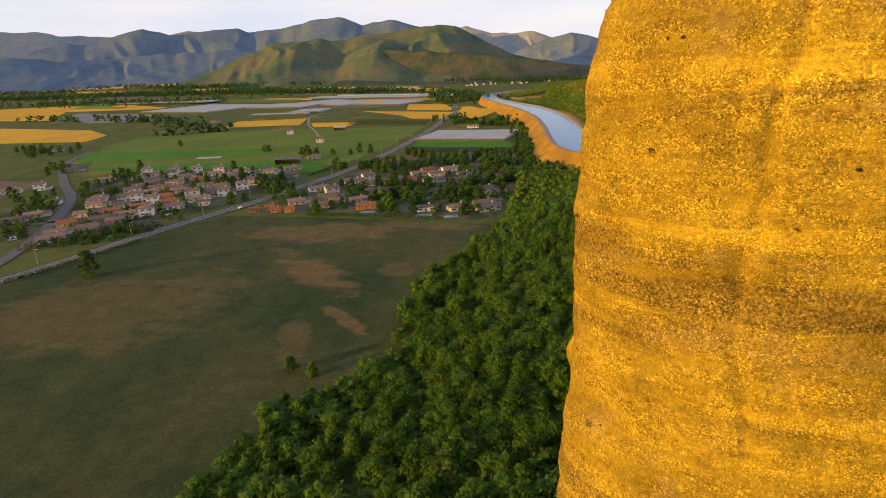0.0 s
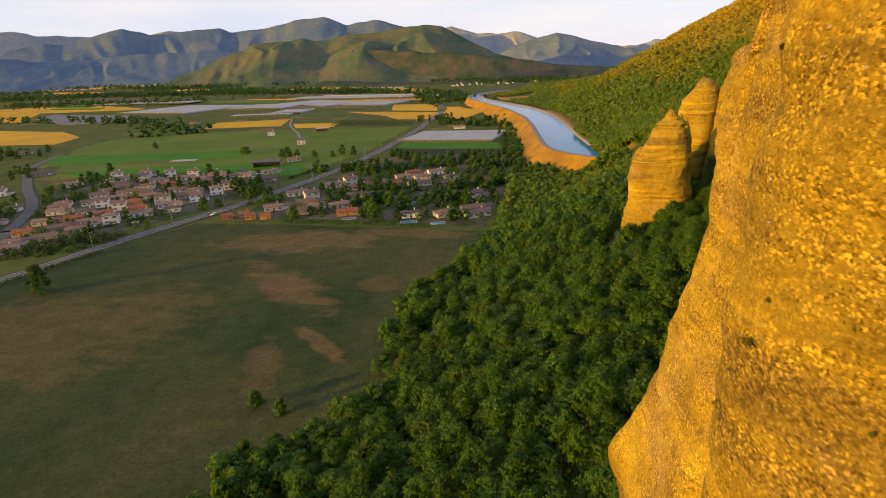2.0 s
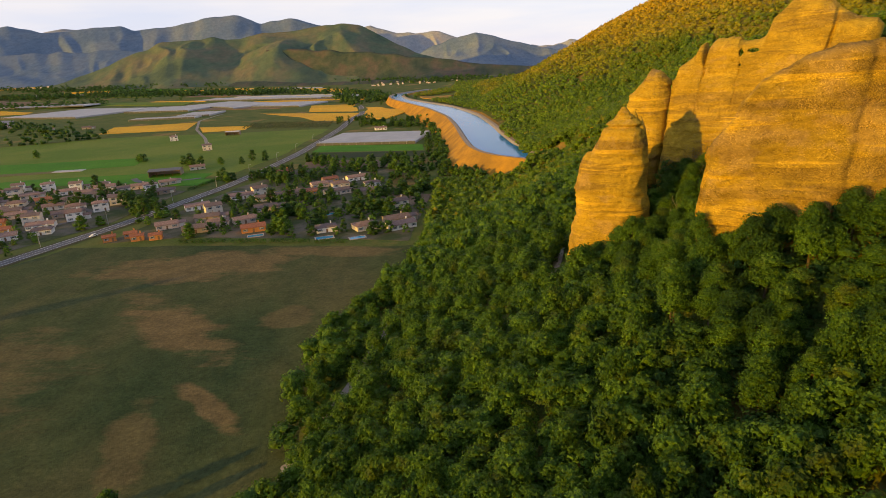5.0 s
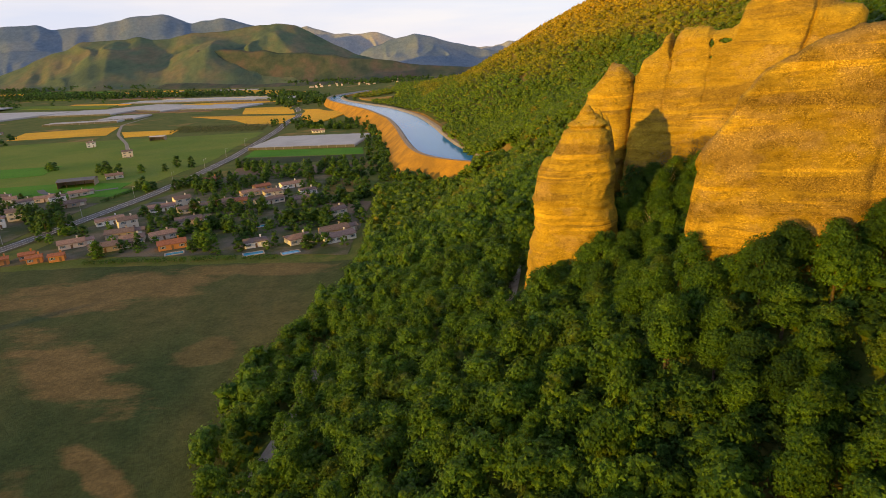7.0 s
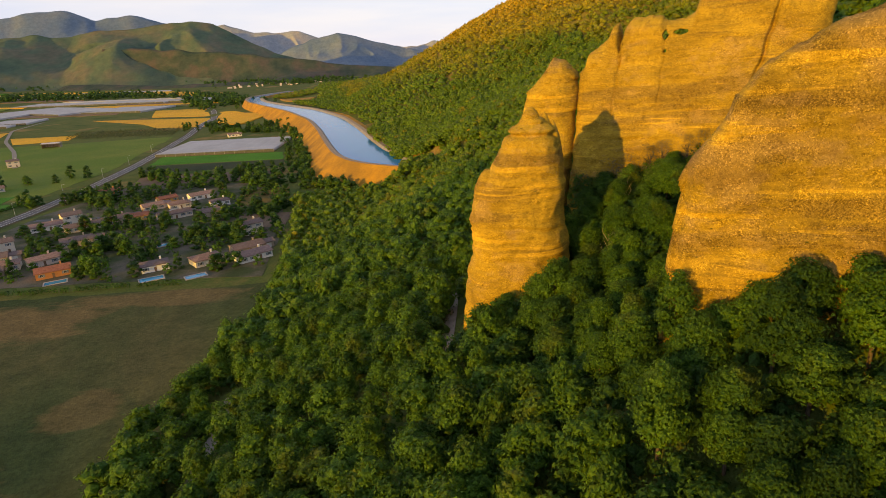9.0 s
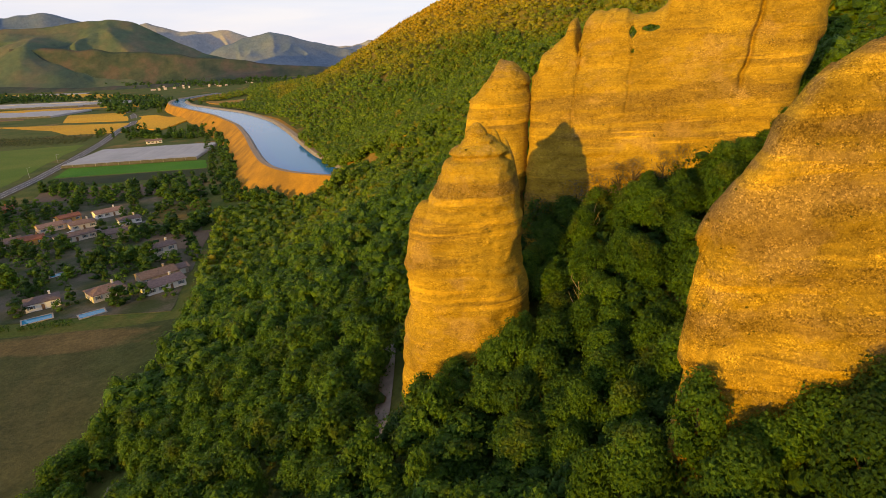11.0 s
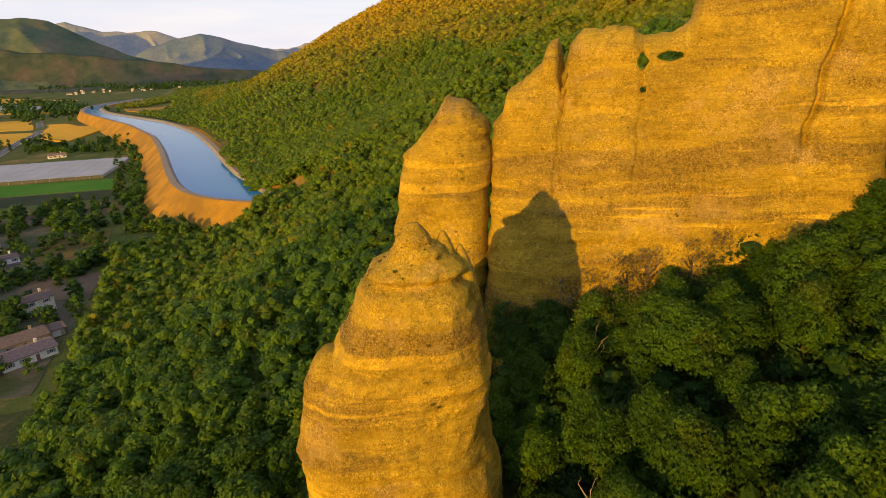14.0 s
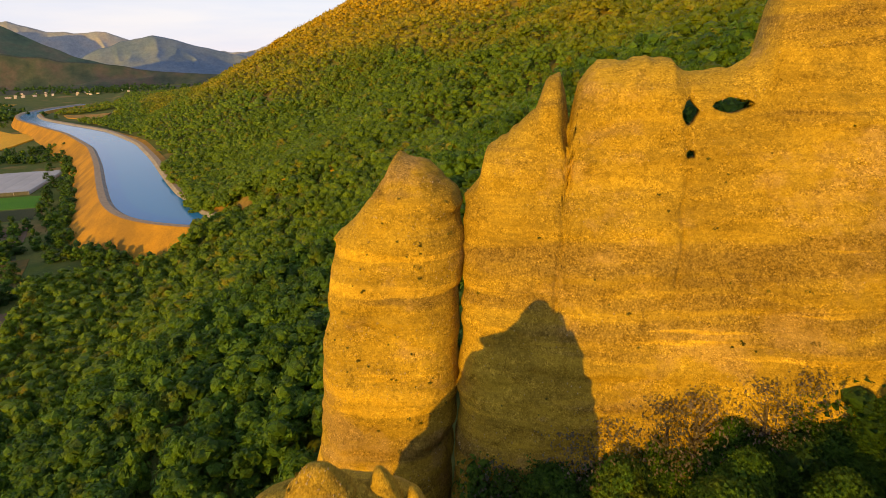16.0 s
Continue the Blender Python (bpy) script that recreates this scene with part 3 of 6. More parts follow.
# ---- rocks ----
def pillar(name, rings, label, seed, axis_dir=(1.0, 0.0), n=170, m=150, power=2.6, cap=0.12, rough=1.0, bulges=(), ledges=(), gullies=(), shoulder=None, mat=None):
    """A rounded rock tower. rings: height, centre x and y, half width along axis_dir, half depth across it.
    gullies: (z top, angle there, z bottom, angle there, depth, width); shoulder: (angle, half angle, from height, drop) of a lower top on one side."""
    r = np.array(rings, float)
    zs = np.linspace(r[0, 0], r[-1, 0], m)
    cx, cy, hw, hd = (np.interp(zs, r[:, 0], r[:, k]) for k in (1, 2, 3, 4))
    for a in (cx, cy, hw, hd):
        for _ in range(2):
            a[1:-1] = (a[:-2] + 2 * a[1:-1] + a[2:]) / 4
    th = np.linspace(0, 2 * np.pi, n, endpoint=False)
    c, s = np.cos(th), np.sin(th)
    k = (np.abs(c) ** power + np.abs(s) ** power) ** (-1 / power)
    a, b2 = np.array(axis_dir) / np.hypot(*axis_dir), None
    ax, ay = a
    px, py = c * k, s * k
    H = zs[None, :] + 0 * th[:, None]
    x0 = cx[None] + (px[:, None] * hw[None]) * ax - (py[:, None] * hd[None]) * ay
    y0 = cy[None] + (px[:, None] * hw[None]) * ay + (py[:, None] * hd[None]) * ax
    ux, uy = x0 - cx[None], y0 - cy[None]
    ul = np.maximum(np.hypot(ux, uy), 0.3)
    warp = H + 0.8 * vnoise(x0 / 9, y0 / 9, H / 9, seed)
    ledge = vnoise(x0 / 9, y0 / 9 + seed, warp / 1.5, seed) * 0.22 + vnoise(x0 / 6, y0 / 6 + seed, warp / 0.55, seed + 1) * 0.08
    lump = fbm(x0 / 7, y0 / 7, H / 9, 4, seed) * 1.5 + vnoise(x0 / 1.1, y0 / 1.1, H / 0.8, seed + 4) * 0.12 + vnoise(x0 / 0.45, y0 / 0.45, H / 0.4, seed + 6) * 0.06
    d = (ledge + lump) * rough * np.minimum(1, ul / 2.0)
    for lz, lw, depth in ledges:
        d = d - depth * np.exp(-((warp - lz) / lw) ** 2) * (0.6 + 0.4 * vnoise(x0 / 3, y0 / 3, 0 * H, seed + 9))
    for bz, bth, rz, rth, amp in bulges:
        dt = (th[:, None] - bth + np.pi) % (2 * np.pi) - np.pi
        d = d + amp * np.exp(-((H - bz) / rz) ** 2 - (dt / rth) ** 2)
    for za, ta, zb, tb, depth, width in gullies:
        centre = ta + (tb - ta) * np.clip((za - H) / (za - zb), -0.3, 1.2) + 0.03 * vnoise(H / 1.3, 0 * H, 0 * H, seed + 12)
        dt = (th[:, None] - centre + np.pi) % (2 * np.pi) - np.pi
        d = d - depth * np.exp(-(dt / width) ** 2) * smooth(H, zb - 1.5, zb + 2.5)
    if shoulder:
        dt = (th[:, None] - shoulder[0] + np.pi) % (2 * np.pi) - np.pi
        H = H - shoulder[3] * smooth(-np.abs(dt), -shoulder[1] - 0.12, -shoulder[1] + 0.12) * np.clip((H - shoulder[2]) / (zs[-1] - shoulder[2]), 0, 1)
    x, y = x0 + d * ux / ul, y0 + d * uy / ul
    v = np.stack([x, y, H], -1).reshape(-1, 3)
    f = grid_faces(n, m, True)
    top = np.array([[x[:, -1].mean(), y[:, -1].mean(), zs[-1] + cap]])
    v = np.concatenate([v, top])
    i = np.arange(n)
    tri = np.stack([i * m + m - 1, ((i + 1) % n) * m + m - 1, np.full(n, n * m), np.full(n, n * m)], 1)
    me = bpy.data.meshes.new(name)
    me.from_pydata(v.tolist(), [], f.tolist() + [tuple(t[:3]) for t in tri.tolist()])
    me.materials.append(mat or ROCK)
    me.polygons.foreach_set("use_smooth", np.ones(len(me.polygons), bool))
    return tagged(new(name, me), label, "rock")


def fin(name, origin, along, lean, top, ends, base, thick, label, seed, nu=240, nv=150, cracks=(), holes=(), edge=5.0, mat=None):
    """A rock wall. top: (u, z) pairs along the wall; ends: (z, u left, u right); lean: how far the front goes back a metre of height.
    cracks: (u at the top, u at the bottom, z top, z bottom, depth, width); holes: (u, z, half width, half height)."""
    U = np.array((*along, 0.0)) / np.hypot(*along)
    N = np.array((U[1], -U[0], 0.0))
    if N[1] > 0:
        N = -N
    top, ends = np.array(top, float), np.array(ends, float)
    ulo, uhi = ends[:, 1].min(), ends[:, 2].max()
    fu, fv = np.linspace(0, 1, nu), np.linspace(0, 1, nv)
    A, B = np.meshgrid(fu, fv, indexing="ij")
    zt = np.interp(ulo + (uhi - ulo) * A, top[:, 0], top[:, 1])
    Z = base + (zt - base) * B
    ul, ur = np.interp(Z, ends[:, 0], ends[:, 1]), np.interp(Z, ends[:, 0], ends[:, 2])
    ul = ul + 0.42 * vnoise(Z / 2.2, 0 * Z, 0 * Z, seed + 15) + 0.20 * vnoise(Z / 0.8, 0 * Z, 0 * Z, seed + 16)
    ur = ur + 0.32 * vnoise(Z / 1.7, 0 * Z, 0 * Z, seed + 17)
    u = ul + (ur - ul) * A
    zt = np.interp(u, top[:, 0], top[:, 1]) + 0.22 * vnoise(u / 1.5, 0 * u, 0 * u, seed + 18) + 0.12 * vnoise(u / 0.5, 0 * u, 0 * u, seed + 19)
    Z = base + (zt - base) * B
    dist = np.minimum(np.minimum((u - ul), (ur - u)), (zt - Z) * 1.2)
    shape = np.sqrt(np.clip(1 - (1 - np.clip(dist / edge, 0, 1)) ** 2, 0, 1))
    warp = Z + 0.9 * vnoise(u / 11, Z / 9, 0 * Z, seed) - 0.06 * u
    ledge = vnoise(u / 16, 0 * Z + seed, warp / 1.6, seed) * 0.24 + vnoise(u / 9, 0 * Z + seed, warp / 0.6, seed + 1) * 0.10
    lump = fbm(u / 8, 0 * Z + seed, Z / 10, 4, seed) * 1.4 + vnoise(u / 1.1, 0 * Z, Z / 0.8, seed + 3) * 0.14 + vnoise(u / 0.45, 0 * Z, Z / 0.4, seed + 5) * 0.07
    d = ledge + lump
    for ua, ub, za, zb, depth, width in cracks:
        uc = ua + (ub - ua) * np.clip((za - Z) / (za - zb), 0, 1) + 0.25 * vnoise(Z / 1.5, 0 * Z, 0 * Z, seed + 8)
        d = d - depth * np.exp(-((u - uc) / width) ** 2) * smooth(Z, zb - 1.0, zb + 1.0)
    half = thick * (0.65 + 0.35 * np.clip((zt - Z) / 25, 0, 1))
    front = -half + (half + d) * shape
    thin = 0 * Z
    for hu, hz, rx, rz in holes:
        thin = np.maximum(thin, np.exp(-((u - hu) / (rx + 2.0)) ** 4 - ((Z - hz) / (rz + 1.6)) ** 4))
    back = -half - (half + 0.8 * fbm(u / 6, 9 + 0 * Z, Z / 6, 3, seed + 2)) * shape
    back = back * (1 - thin) + (front - 1.3) * thin
    o = np.array(origin, float)
    base_pt = o + u[..., None] * U + (Z - o[2])[..., None] * np.array((0, 0, 1.0)) - N * ((Z - o[2]) * lean)[..., None]
    pf, pb = base_pt + N * front[..., None], base_pt + N * back[..., None]
    f = grid_faces(nu, nv)
    uc, zc = (a.reshape(-1)[f].mean(1) for a in (u, Z))
    gone = np.zeros(len(f), bool)
    for hu, hz, rx, rz in holes:
        gone |= (np.abs(uc - hu) / rx) ** 1.4 + (np.abs(zc - hz) / rz) ** 1.4 < 1
    keep = f[~gone]
    # the rim of each window is drawn onto its true outline
    lip = np.intersect1d(f[gone].ravel(), keep.ravel())
    for hu, hz, rx, rz in holes:
        du, dz = u.reshape(-1)[lip] - hu, Z.reshape(-1)[lip] - hz
        size = ((np.abs(du) / rx) ** 1.4 + (np.abs(dz) / rz) ** 1.4) ** (1 / 1.4)
        own = size < 1.45
        size = np.where(own, np.maximum(size, 0.2) * (1 + 0.22 * vnoise(du * 1.7, dz * 2.5, 0, seed)), 1.0)
        step = U[None] * (du / size - du)[:, None] + (np.array((0, 0, 1.0)) - N * lean)[None] * (dz / size - dz)[:, None]
        pf.reshape(-1, 3)[lip] += step
        pb.reshape(-1, 3)[lip] += step
    n0 = nu * nv
    edges = {}
    for q in keep.tolist():
        for a, b2 in zip(q, q[1:] + q[:1]):
            edges[(a, b2)] = edges.get((a, b2), 0) + 1
    rim = [(b2, a, a + n0, b2 + n0) for (a, b2) in edges if (b2, a) not in edges]
    faces = np.concatenate([keep, keep[:, ::-1] + n0, np.array(rim)])
    v = np.concatenate([pf.reshape(-1, 3), pb.reshape(-1, 3)])
    ob = new(name, mesh_of(name, v, faces, mat or ROCK))
    return tagged(ob, label, "rock")


C_AT, C_ALONG = (67.34, 208.45, 74.6), (0.794, -0.608)
fin("rock_wall", C_AT, C_ALONG, 0.25,
    [(-12.6, 78.2), (-11.2, 79.8), (-10.7, 82.2), (-8.4, 84.0), (-6.7, 85.2), (-5.9, 87.5), (-4.8, 88.4), (-4.3, 86.8), (-3.9, 84.5), (-3.3, 87.2), (-1.8, 89.2), (4.0, 89.2), (5.0, 88.4), (8.3, 88.4), (10.2, 89.6), (11.2, 93.6), (14.5, 97.3), (19.4, 98.6), (23.4, 96.8), (26.3, 94.0), (30.0, 92.2), (33.0, 92.0), (36.0, 88.0)],
    [(40, -13.4, 31), (60, -12.6, 31.5), (76, -12.5, 31.5), (84, -12.5, 34.0), (90, -12.5, 34.2), (100, -12.5, 34.2)], 42, 5.5,
    "tall fin of layered ochre conglomerate with small natural windows", 21, 270, 150,
    cracks=((-3.9, -3.9, 90, 79, 0.9, 0.28), (-3.9, -4.1, 79, 68, 0.35, 0.25), (25.1, 22.1, 90, 76, 1.3, 0.35), (5.2, 5.0, 90, 72, 0.35, 0.18), (-12.4, -13.2, 90, 40, 0.8, 0.25)),
    holes=((5.1, 85.3, 0.62, 0.98), (8.0, 85.8, 1.5, 0.58), (5.3, 82.2, 0.34, 0.36)))
fin("rock_tower", C_AT, C_ALONG, 0.25,
    [(-26.2, 72.0), (-24.0, 74.5), (-20.4, 78.6), (-18.6, 81.8), (-16.0, 81.0), (-13.4, 78.8), (-12.9, 77.8)],
    [(40, -27.0, -13.6), (52, -26.2, -13.4), (66, -25.2, -12.7), (74, -24.2, -12.7), (79, -21.2, -12.7), (82, -19.8, -12.9)], 38, 5.0,
    "pointed tower of layered ochre conglomerate beside the rock wall", 33, 100, 150, edge=4.0)
needle = pillar("rock_needle", [(20, 37.5, 197.5, 10.0, 6.5), (31, 37.8, 197.0, 10.2, 6.8), (40, 38.2, 196.8, 9.9, 6.8), (46, 38.9, 196.6, 9.3, 6.6), (53, 38.6, 196.8, 8.8, 6.3), (60, 39.2, 196.6, 7.9, 5.9), (63, 40.0, 196.3, 6.8, 5.5), (66.5, 40.9, 196.0, 5.5, 5.1), (68.6, 41.1, 196.0, 4.9, 4.7), (68.9, 41.1, 196.0, 3.7, 3.5), (69.4, 41.1, 196.0, 3.7, 3.5), (69.7, 41.1, 196.0, 4.5, 4.3), (70.1, 41.2, 195.8, 4.1, 3.8), (71.2, 41.2, 195.3, 2.9, 2.4), (72.4, 40.9, 195.2, 2.0, 1.5), (73.2, 40.7, 195.2, 1.3, 0.9), (73.9, 40.6, 195.2, 0.6, 0.4)],
       "free-standing rounded needle of layered ochre conglomerate", 5, (0.95, -0.31), 190, 300, ledges=((72.2, 0.25, 0.5), (71.2, 0.2, 0.55), (61.5, 0.5, 0.5), (52.0, 0.4, 0.4), (45.5, 0.5, 0.35)))
for nm, rings, sd in (("side_pinnacle", [(46, 33.2, 198.0, 3.2, 4.2), (54, 32.8, 198.0, 2.9, 3.8), (59, 32.8, 198.0, 2.2, 3.0), (61.5, 33.0, 198.0, 1.5, 2.2), (62.6, 33.2, 198.0, 0.7, 1.0)], 6),
                      ("summit_spike", [(66, 43.6, 195.2, 2.2, 2.2), (70, 43.5, 195.2, 1.3, 1.4), (72.0, 43.3, 195.2, 0.7, 0.8), (72.8, 43.2, 195.2, 0.25, 0.3)], 8),
                      ("summit_spike", [(64, 45.0, 194.8, 2.0, 2.2), (68.6, 44.9, 194.8, 1.2, 1.4), (70.6, 44.7, 194.8, 0.6, 0.7), (71.5, 44.6, 194.8, 0.2, 0.3)], 9)):
    piece = pillar(nm, rings, "", sd, (0.95, -0.31), 60, 50, rough=0.5)
    piece.parent = needle
    del piece["category"]
fin("rock_tower", (55.6, 145.4, 70.0), (0.834, -0.552), 0.12,
    [(-15.0, 55), (-14.6, 60), (-14.0, 65.5), (-13.2, 69), (-12.0, 71.5), (-10.2, 73.6), (-8.6, 76.0), (-8.1, 78.2), (-6.9, 79.6), (-5.0, 82.0), (0, 85), (5, 87), (12, 88), (20, 85), (26, 79)],
    [(34, -14.0, 27), (56, -13.6, 26), (66, -13.0, 26), (70, -12.3, 25), (72.5, -11.0, 25), (74.5, -9.4, 24), (76.5, -8.3, 24), (78, -8.0, 23), (82, -4.9, 22), (88, -1.0, 14)], 34, 2.8,
    "broad sloping tower of layered ochre conglomerate", 12, 180, 140, cracks=((10.5, 8.5, 84, 50, 0.8, 0.8), (-12.4, -13.2, 66, 50, 0.9, 0.5)), edge=2.0, mat=ROCK_GRAVEL)
pillar("rock_tower", [(24, 22.5, 23.6, 14.3, 8.0), (60, 22.8, 23.1, 13.7, 7.7), (72, 23.0, 23.1, 13.3, 7.5), (84, 22.5, 22.6, 12.6, 7.2), (93, 22.5, 22.6, 12.1, 6.9), (100, 22.9, 22.6, 10.7, 6.2), (106, 23.4, 22.8, 7.8, 4.6), (109, 23.9, 23.0, 3.3, 2.0)],
       "massive rounded tower of pebbly ochre conglomerate", 44, (0.97, -0.26), 260, 190, 2.05, rough=0.75, gullies=((99, 4.67, 80, 4.53, 0.40, 0.028), (84, 4.50, 70, 4.62, 0.25, 0.03)), mat=ROCK_PEBBLY)
pillar("rock_tower", [(22, 27.2, 45.0, 16.4, 11.5), (50, 27.3, 45.5, 16.0, 10.4), (57, 26.9, 45.8, 15.7, 9.8), (60, 26.5, 45.8, 15.6, 9.6), (66, 27.0, 46.0, 14.5, 9.2), (70, 27.6, 46.1, 13.8, 9.0), (74, 28.3, 46.2, 13.3, 8.9), (79, 29.0, 46.2, 12.9, 8.7), (84, 29.0, 46.3, 12.8, 8.6), (88, 28.4, 46.4, 12.8, 8.5), (92, 28.5, 46.5, 12.5, 8.4), (97.0, 28.9, 46.5, 12.2, 8.2), (99, 29.6, 46.6, 10.9, 7.3), (100.2, 30.5, 46.8, 7.8, 5.5), (100.8, 31, 47.0, 3.5, 3.0)],
       "rounded tower of pebbly ochre conglomerate with a lower bulge and gully", 57, (1.0, 0.0), 260, 190, 4.5, rough=0.75,
       bulges=((58.5, math.pi * 0.82, 3.0, 0.14, 1.6),), gullies=((94, 3.30, 83, 2.86, 2.4, 0.085), (90, 3.05, 76, 2.72, 0.5, 0.06)), shoulder=(2.40, 0.72, 84, 7.6), mat=ROCK_PEBBLY)
# two small outcrops among the trees of the hillside
for x, y, s in ((81, 430, 0.62), (98, 417, 0.5)):
    z = float(land(x, y))
    pillar("rock_outcrop", [(z - 2, x, y, 5.5 * s, 4.0 * s), (z + 5 * s, x, y, 5.0 * s, 3.4 * s), (z + 8 * s, x, y, 3.6 * s, 2.4 * s), (z + 9 * s, x, y, 1.8 * s, 1.2 * s)], "small ochre rock outcrop among hillside trees", 70 + int(x), (0.8, -0.6), 40, 30, rough=0.9)


# ---- mountains beyond the plain ----
def mountain_material(name, low, mid_tone, high, scale=0.0055):
    m, nt, b = material(name, 0.95, 0.05)
    # woods and clearings run down the slopes
    p = coords(nt, (1.0, 0.30, 1.4))
    col = ramp(nt, noise_tex(nt, p, scale, 6, 0.55), [(0.36, low), (0.48, mid_tone), (0.62, high), (0.74, mid_tone)])
    g = noise_tex(nt, p, 0.05, 8, 0.75)
    col = mix(nt, 0.42, col, ramp(nt, g, [(0.38, (0.6, 0.62, 0.66)), (0.62, (1.25, 1.22, 1.15))]), "MULTIPLY")
    nt.links.new(col, b.inputs["Base Color"])
    bump(nt, b, g, 0.5, 6.0)
    return m


# olive scrub, with a little blue haze mixed into its base colour
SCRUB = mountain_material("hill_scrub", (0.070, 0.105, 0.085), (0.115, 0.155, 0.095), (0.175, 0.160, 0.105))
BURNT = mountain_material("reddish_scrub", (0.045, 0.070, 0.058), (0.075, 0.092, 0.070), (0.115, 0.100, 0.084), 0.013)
# both far tones carry the haze of distance in their colour: bluer, paler
HAZED_WOODS = mountain_material("hazed_wooded_range", (0.130, 0.185, 0.265), (0.160, 0.215, 0.290), (0.200, 0.240, 0.290))
HAZED_RANGE = mountain_material("hazed_far_range", (0.28, 0.30, 0.33), (0.33, 0.35, 0.37), (0.40, 0.37, 0.35))


def range_of_hills(name, ridge, label, seed, run=900, back=300, gully=0.28, foot=-20.0, nx=240, ny=70, spurs=(), mat=None):
    """A mountain range: the crest goes through the points (x, y, z) and falls towards the valley in spurs and gullies."""
    r = np.array(ridge, float)
    t = np.concatenate([[0], np.cumsum(np.hypot(*np.diff(r[:, :2], axis=0).T))])
    tt = np.linspace(0, t[-1], nx)
    cx, cy, cz = (np.interp(tt, t, r[:, k]) for k in range(3))
    for _ in range(2):
        cz[1:-1] = (cz[:-2] + 2 * cz[1:-1] + cz[2:]) / 4
    cz = cz + vnoise(tt / 60, 0, seed, seed) * 6
    dx, dy = np.gradient(cx), np.gradient(cy)
    for _ in range(120):
        dx[1:-1], dy[1:-1] = (dx[:-2] + 2 * dx[1:-1] + dx[2:]) / 4, (dy[:-2] + 2 * dy[1:-1] + dy[2:]) / 4
    k = np.hypot(dx, dy)
    nx_, ny_ = dy / k, -dx / k
    flip = np.where(ny_ > 0, -1, 1)
    nx_, ny_ = nx_ * flip, ny_ * flip
    w = np.concatenate([-np.linspace(1, 0.1, 8) * back, np.linspace(0, 1, ny - 8) * run])
    W, T = np.meshgrid(w, tt, indexing="xy")
    px, py = cx[:, None] + nx_[:, None] * W, cy[:, None] + ny_[:, None] * W
    f = np.clip(W / run, 0, 1)
    spur = np.sqrt(vnoise(T / 340 + W / 700 + 0.6 * vnoise(T / 300, W / 300, 0, seed + 2), W / 700, 0, seed) ** 2 + 0.01) * 1.6
    spur2 = np.abs(vnoise(T / 105 + 0.5 * vnoise(T / 80, W / 160, 0, seed + 3), W / 420, 0, seed + 5))
    fall = f ** (0.75 + 0.5 * spur)
    z = foot + (cz[:, None] - foot) * (1 - fall) * (1 - gully * spur * np.sin(np.pi * f) - 0.20 * spur2 * np.sin(np.pi * f))
    z = np.where(W < 0, cz[:, None] + W * 0.5, z)
    z = z + fbm(px / 120, py / 120, 0, 4, seed + 7) * 7 * np.sin(np.pi * np.clip(f, 0, 1))
    # named spurs and hollows: a crest line from the first point down to the second, its height and half width
    for ax, ay, bx, by, tall, half in spurs:
        ln = math.hypot(bx - ax, by - ay)
        s_ = np.clip(((px - ax) * (bx - ax) + (py - ay) * (by - ay)) / ln ** 2, 0, 1)
        off = np.hypot(px - ax - s_ * (bx - ax), py - ay - s_ * (by - ay)) + 12 * vnoise(px / 60, py / 60, 0, seed + 21)
        z = z + tall * np.clip(1 - off / half, 0, 1) * np.sin(np.pi * (0.03 + 0.92 * s_))
    me = mesh_of(name, np.stack([px, py, z], -1).reshape(-1, 3), grid_faces(nx, ny), mat or SCRUB)
    return tagged(new(name, me), label, "mountain", kind="structure")


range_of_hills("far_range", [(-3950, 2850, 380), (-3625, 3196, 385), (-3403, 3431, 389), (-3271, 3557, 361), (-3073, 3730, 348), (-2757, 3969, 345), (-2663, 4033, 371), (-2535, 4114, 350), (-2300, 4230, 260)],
               "far mountain range on the horizon, pale with painted haze", 3, 500, 120, mat=HAZED_RANGE)
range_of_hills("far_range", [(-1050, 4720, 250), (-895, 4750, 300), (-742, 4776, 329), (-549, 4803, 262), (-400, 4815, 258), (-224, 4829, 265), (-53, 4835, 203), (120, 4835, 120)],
               "far rocky mountain range on the horizon", 4, 500, 60, mat=HAZED_RANGE)
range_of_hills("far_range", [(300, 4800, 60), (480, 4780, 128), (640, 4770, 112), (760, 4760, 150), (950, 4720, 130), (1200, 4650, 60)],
               "far range behind the hill, blue with painted haze", 14, 500, 60, mat=HAZED_RANGE)
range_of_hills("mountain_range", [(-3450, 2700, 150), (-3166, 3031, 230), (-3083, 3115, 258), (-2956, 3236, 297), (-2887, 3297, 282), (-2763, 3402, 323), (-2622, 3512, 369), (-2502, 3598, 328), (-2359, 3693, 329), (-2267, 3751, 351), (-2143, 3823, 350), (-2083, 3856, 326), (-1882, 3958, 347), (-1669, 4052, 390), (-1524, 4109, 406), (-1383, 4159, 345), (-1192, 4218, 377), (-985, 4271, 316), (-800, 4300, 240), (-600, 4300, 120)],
               "wooded mountain range with worn spurs", 5, 800, 200, 0.5, mat=HAZED_WOODS)
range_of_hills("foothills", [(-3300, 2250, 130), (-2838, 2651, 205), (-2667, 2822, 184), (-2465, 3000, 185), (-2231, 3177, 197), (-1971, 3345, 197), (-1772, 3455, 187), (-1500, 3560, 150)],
               "dark wooded foothills", 6, 420, 300, 0.3, 20, mat=HAZED_WOODS)
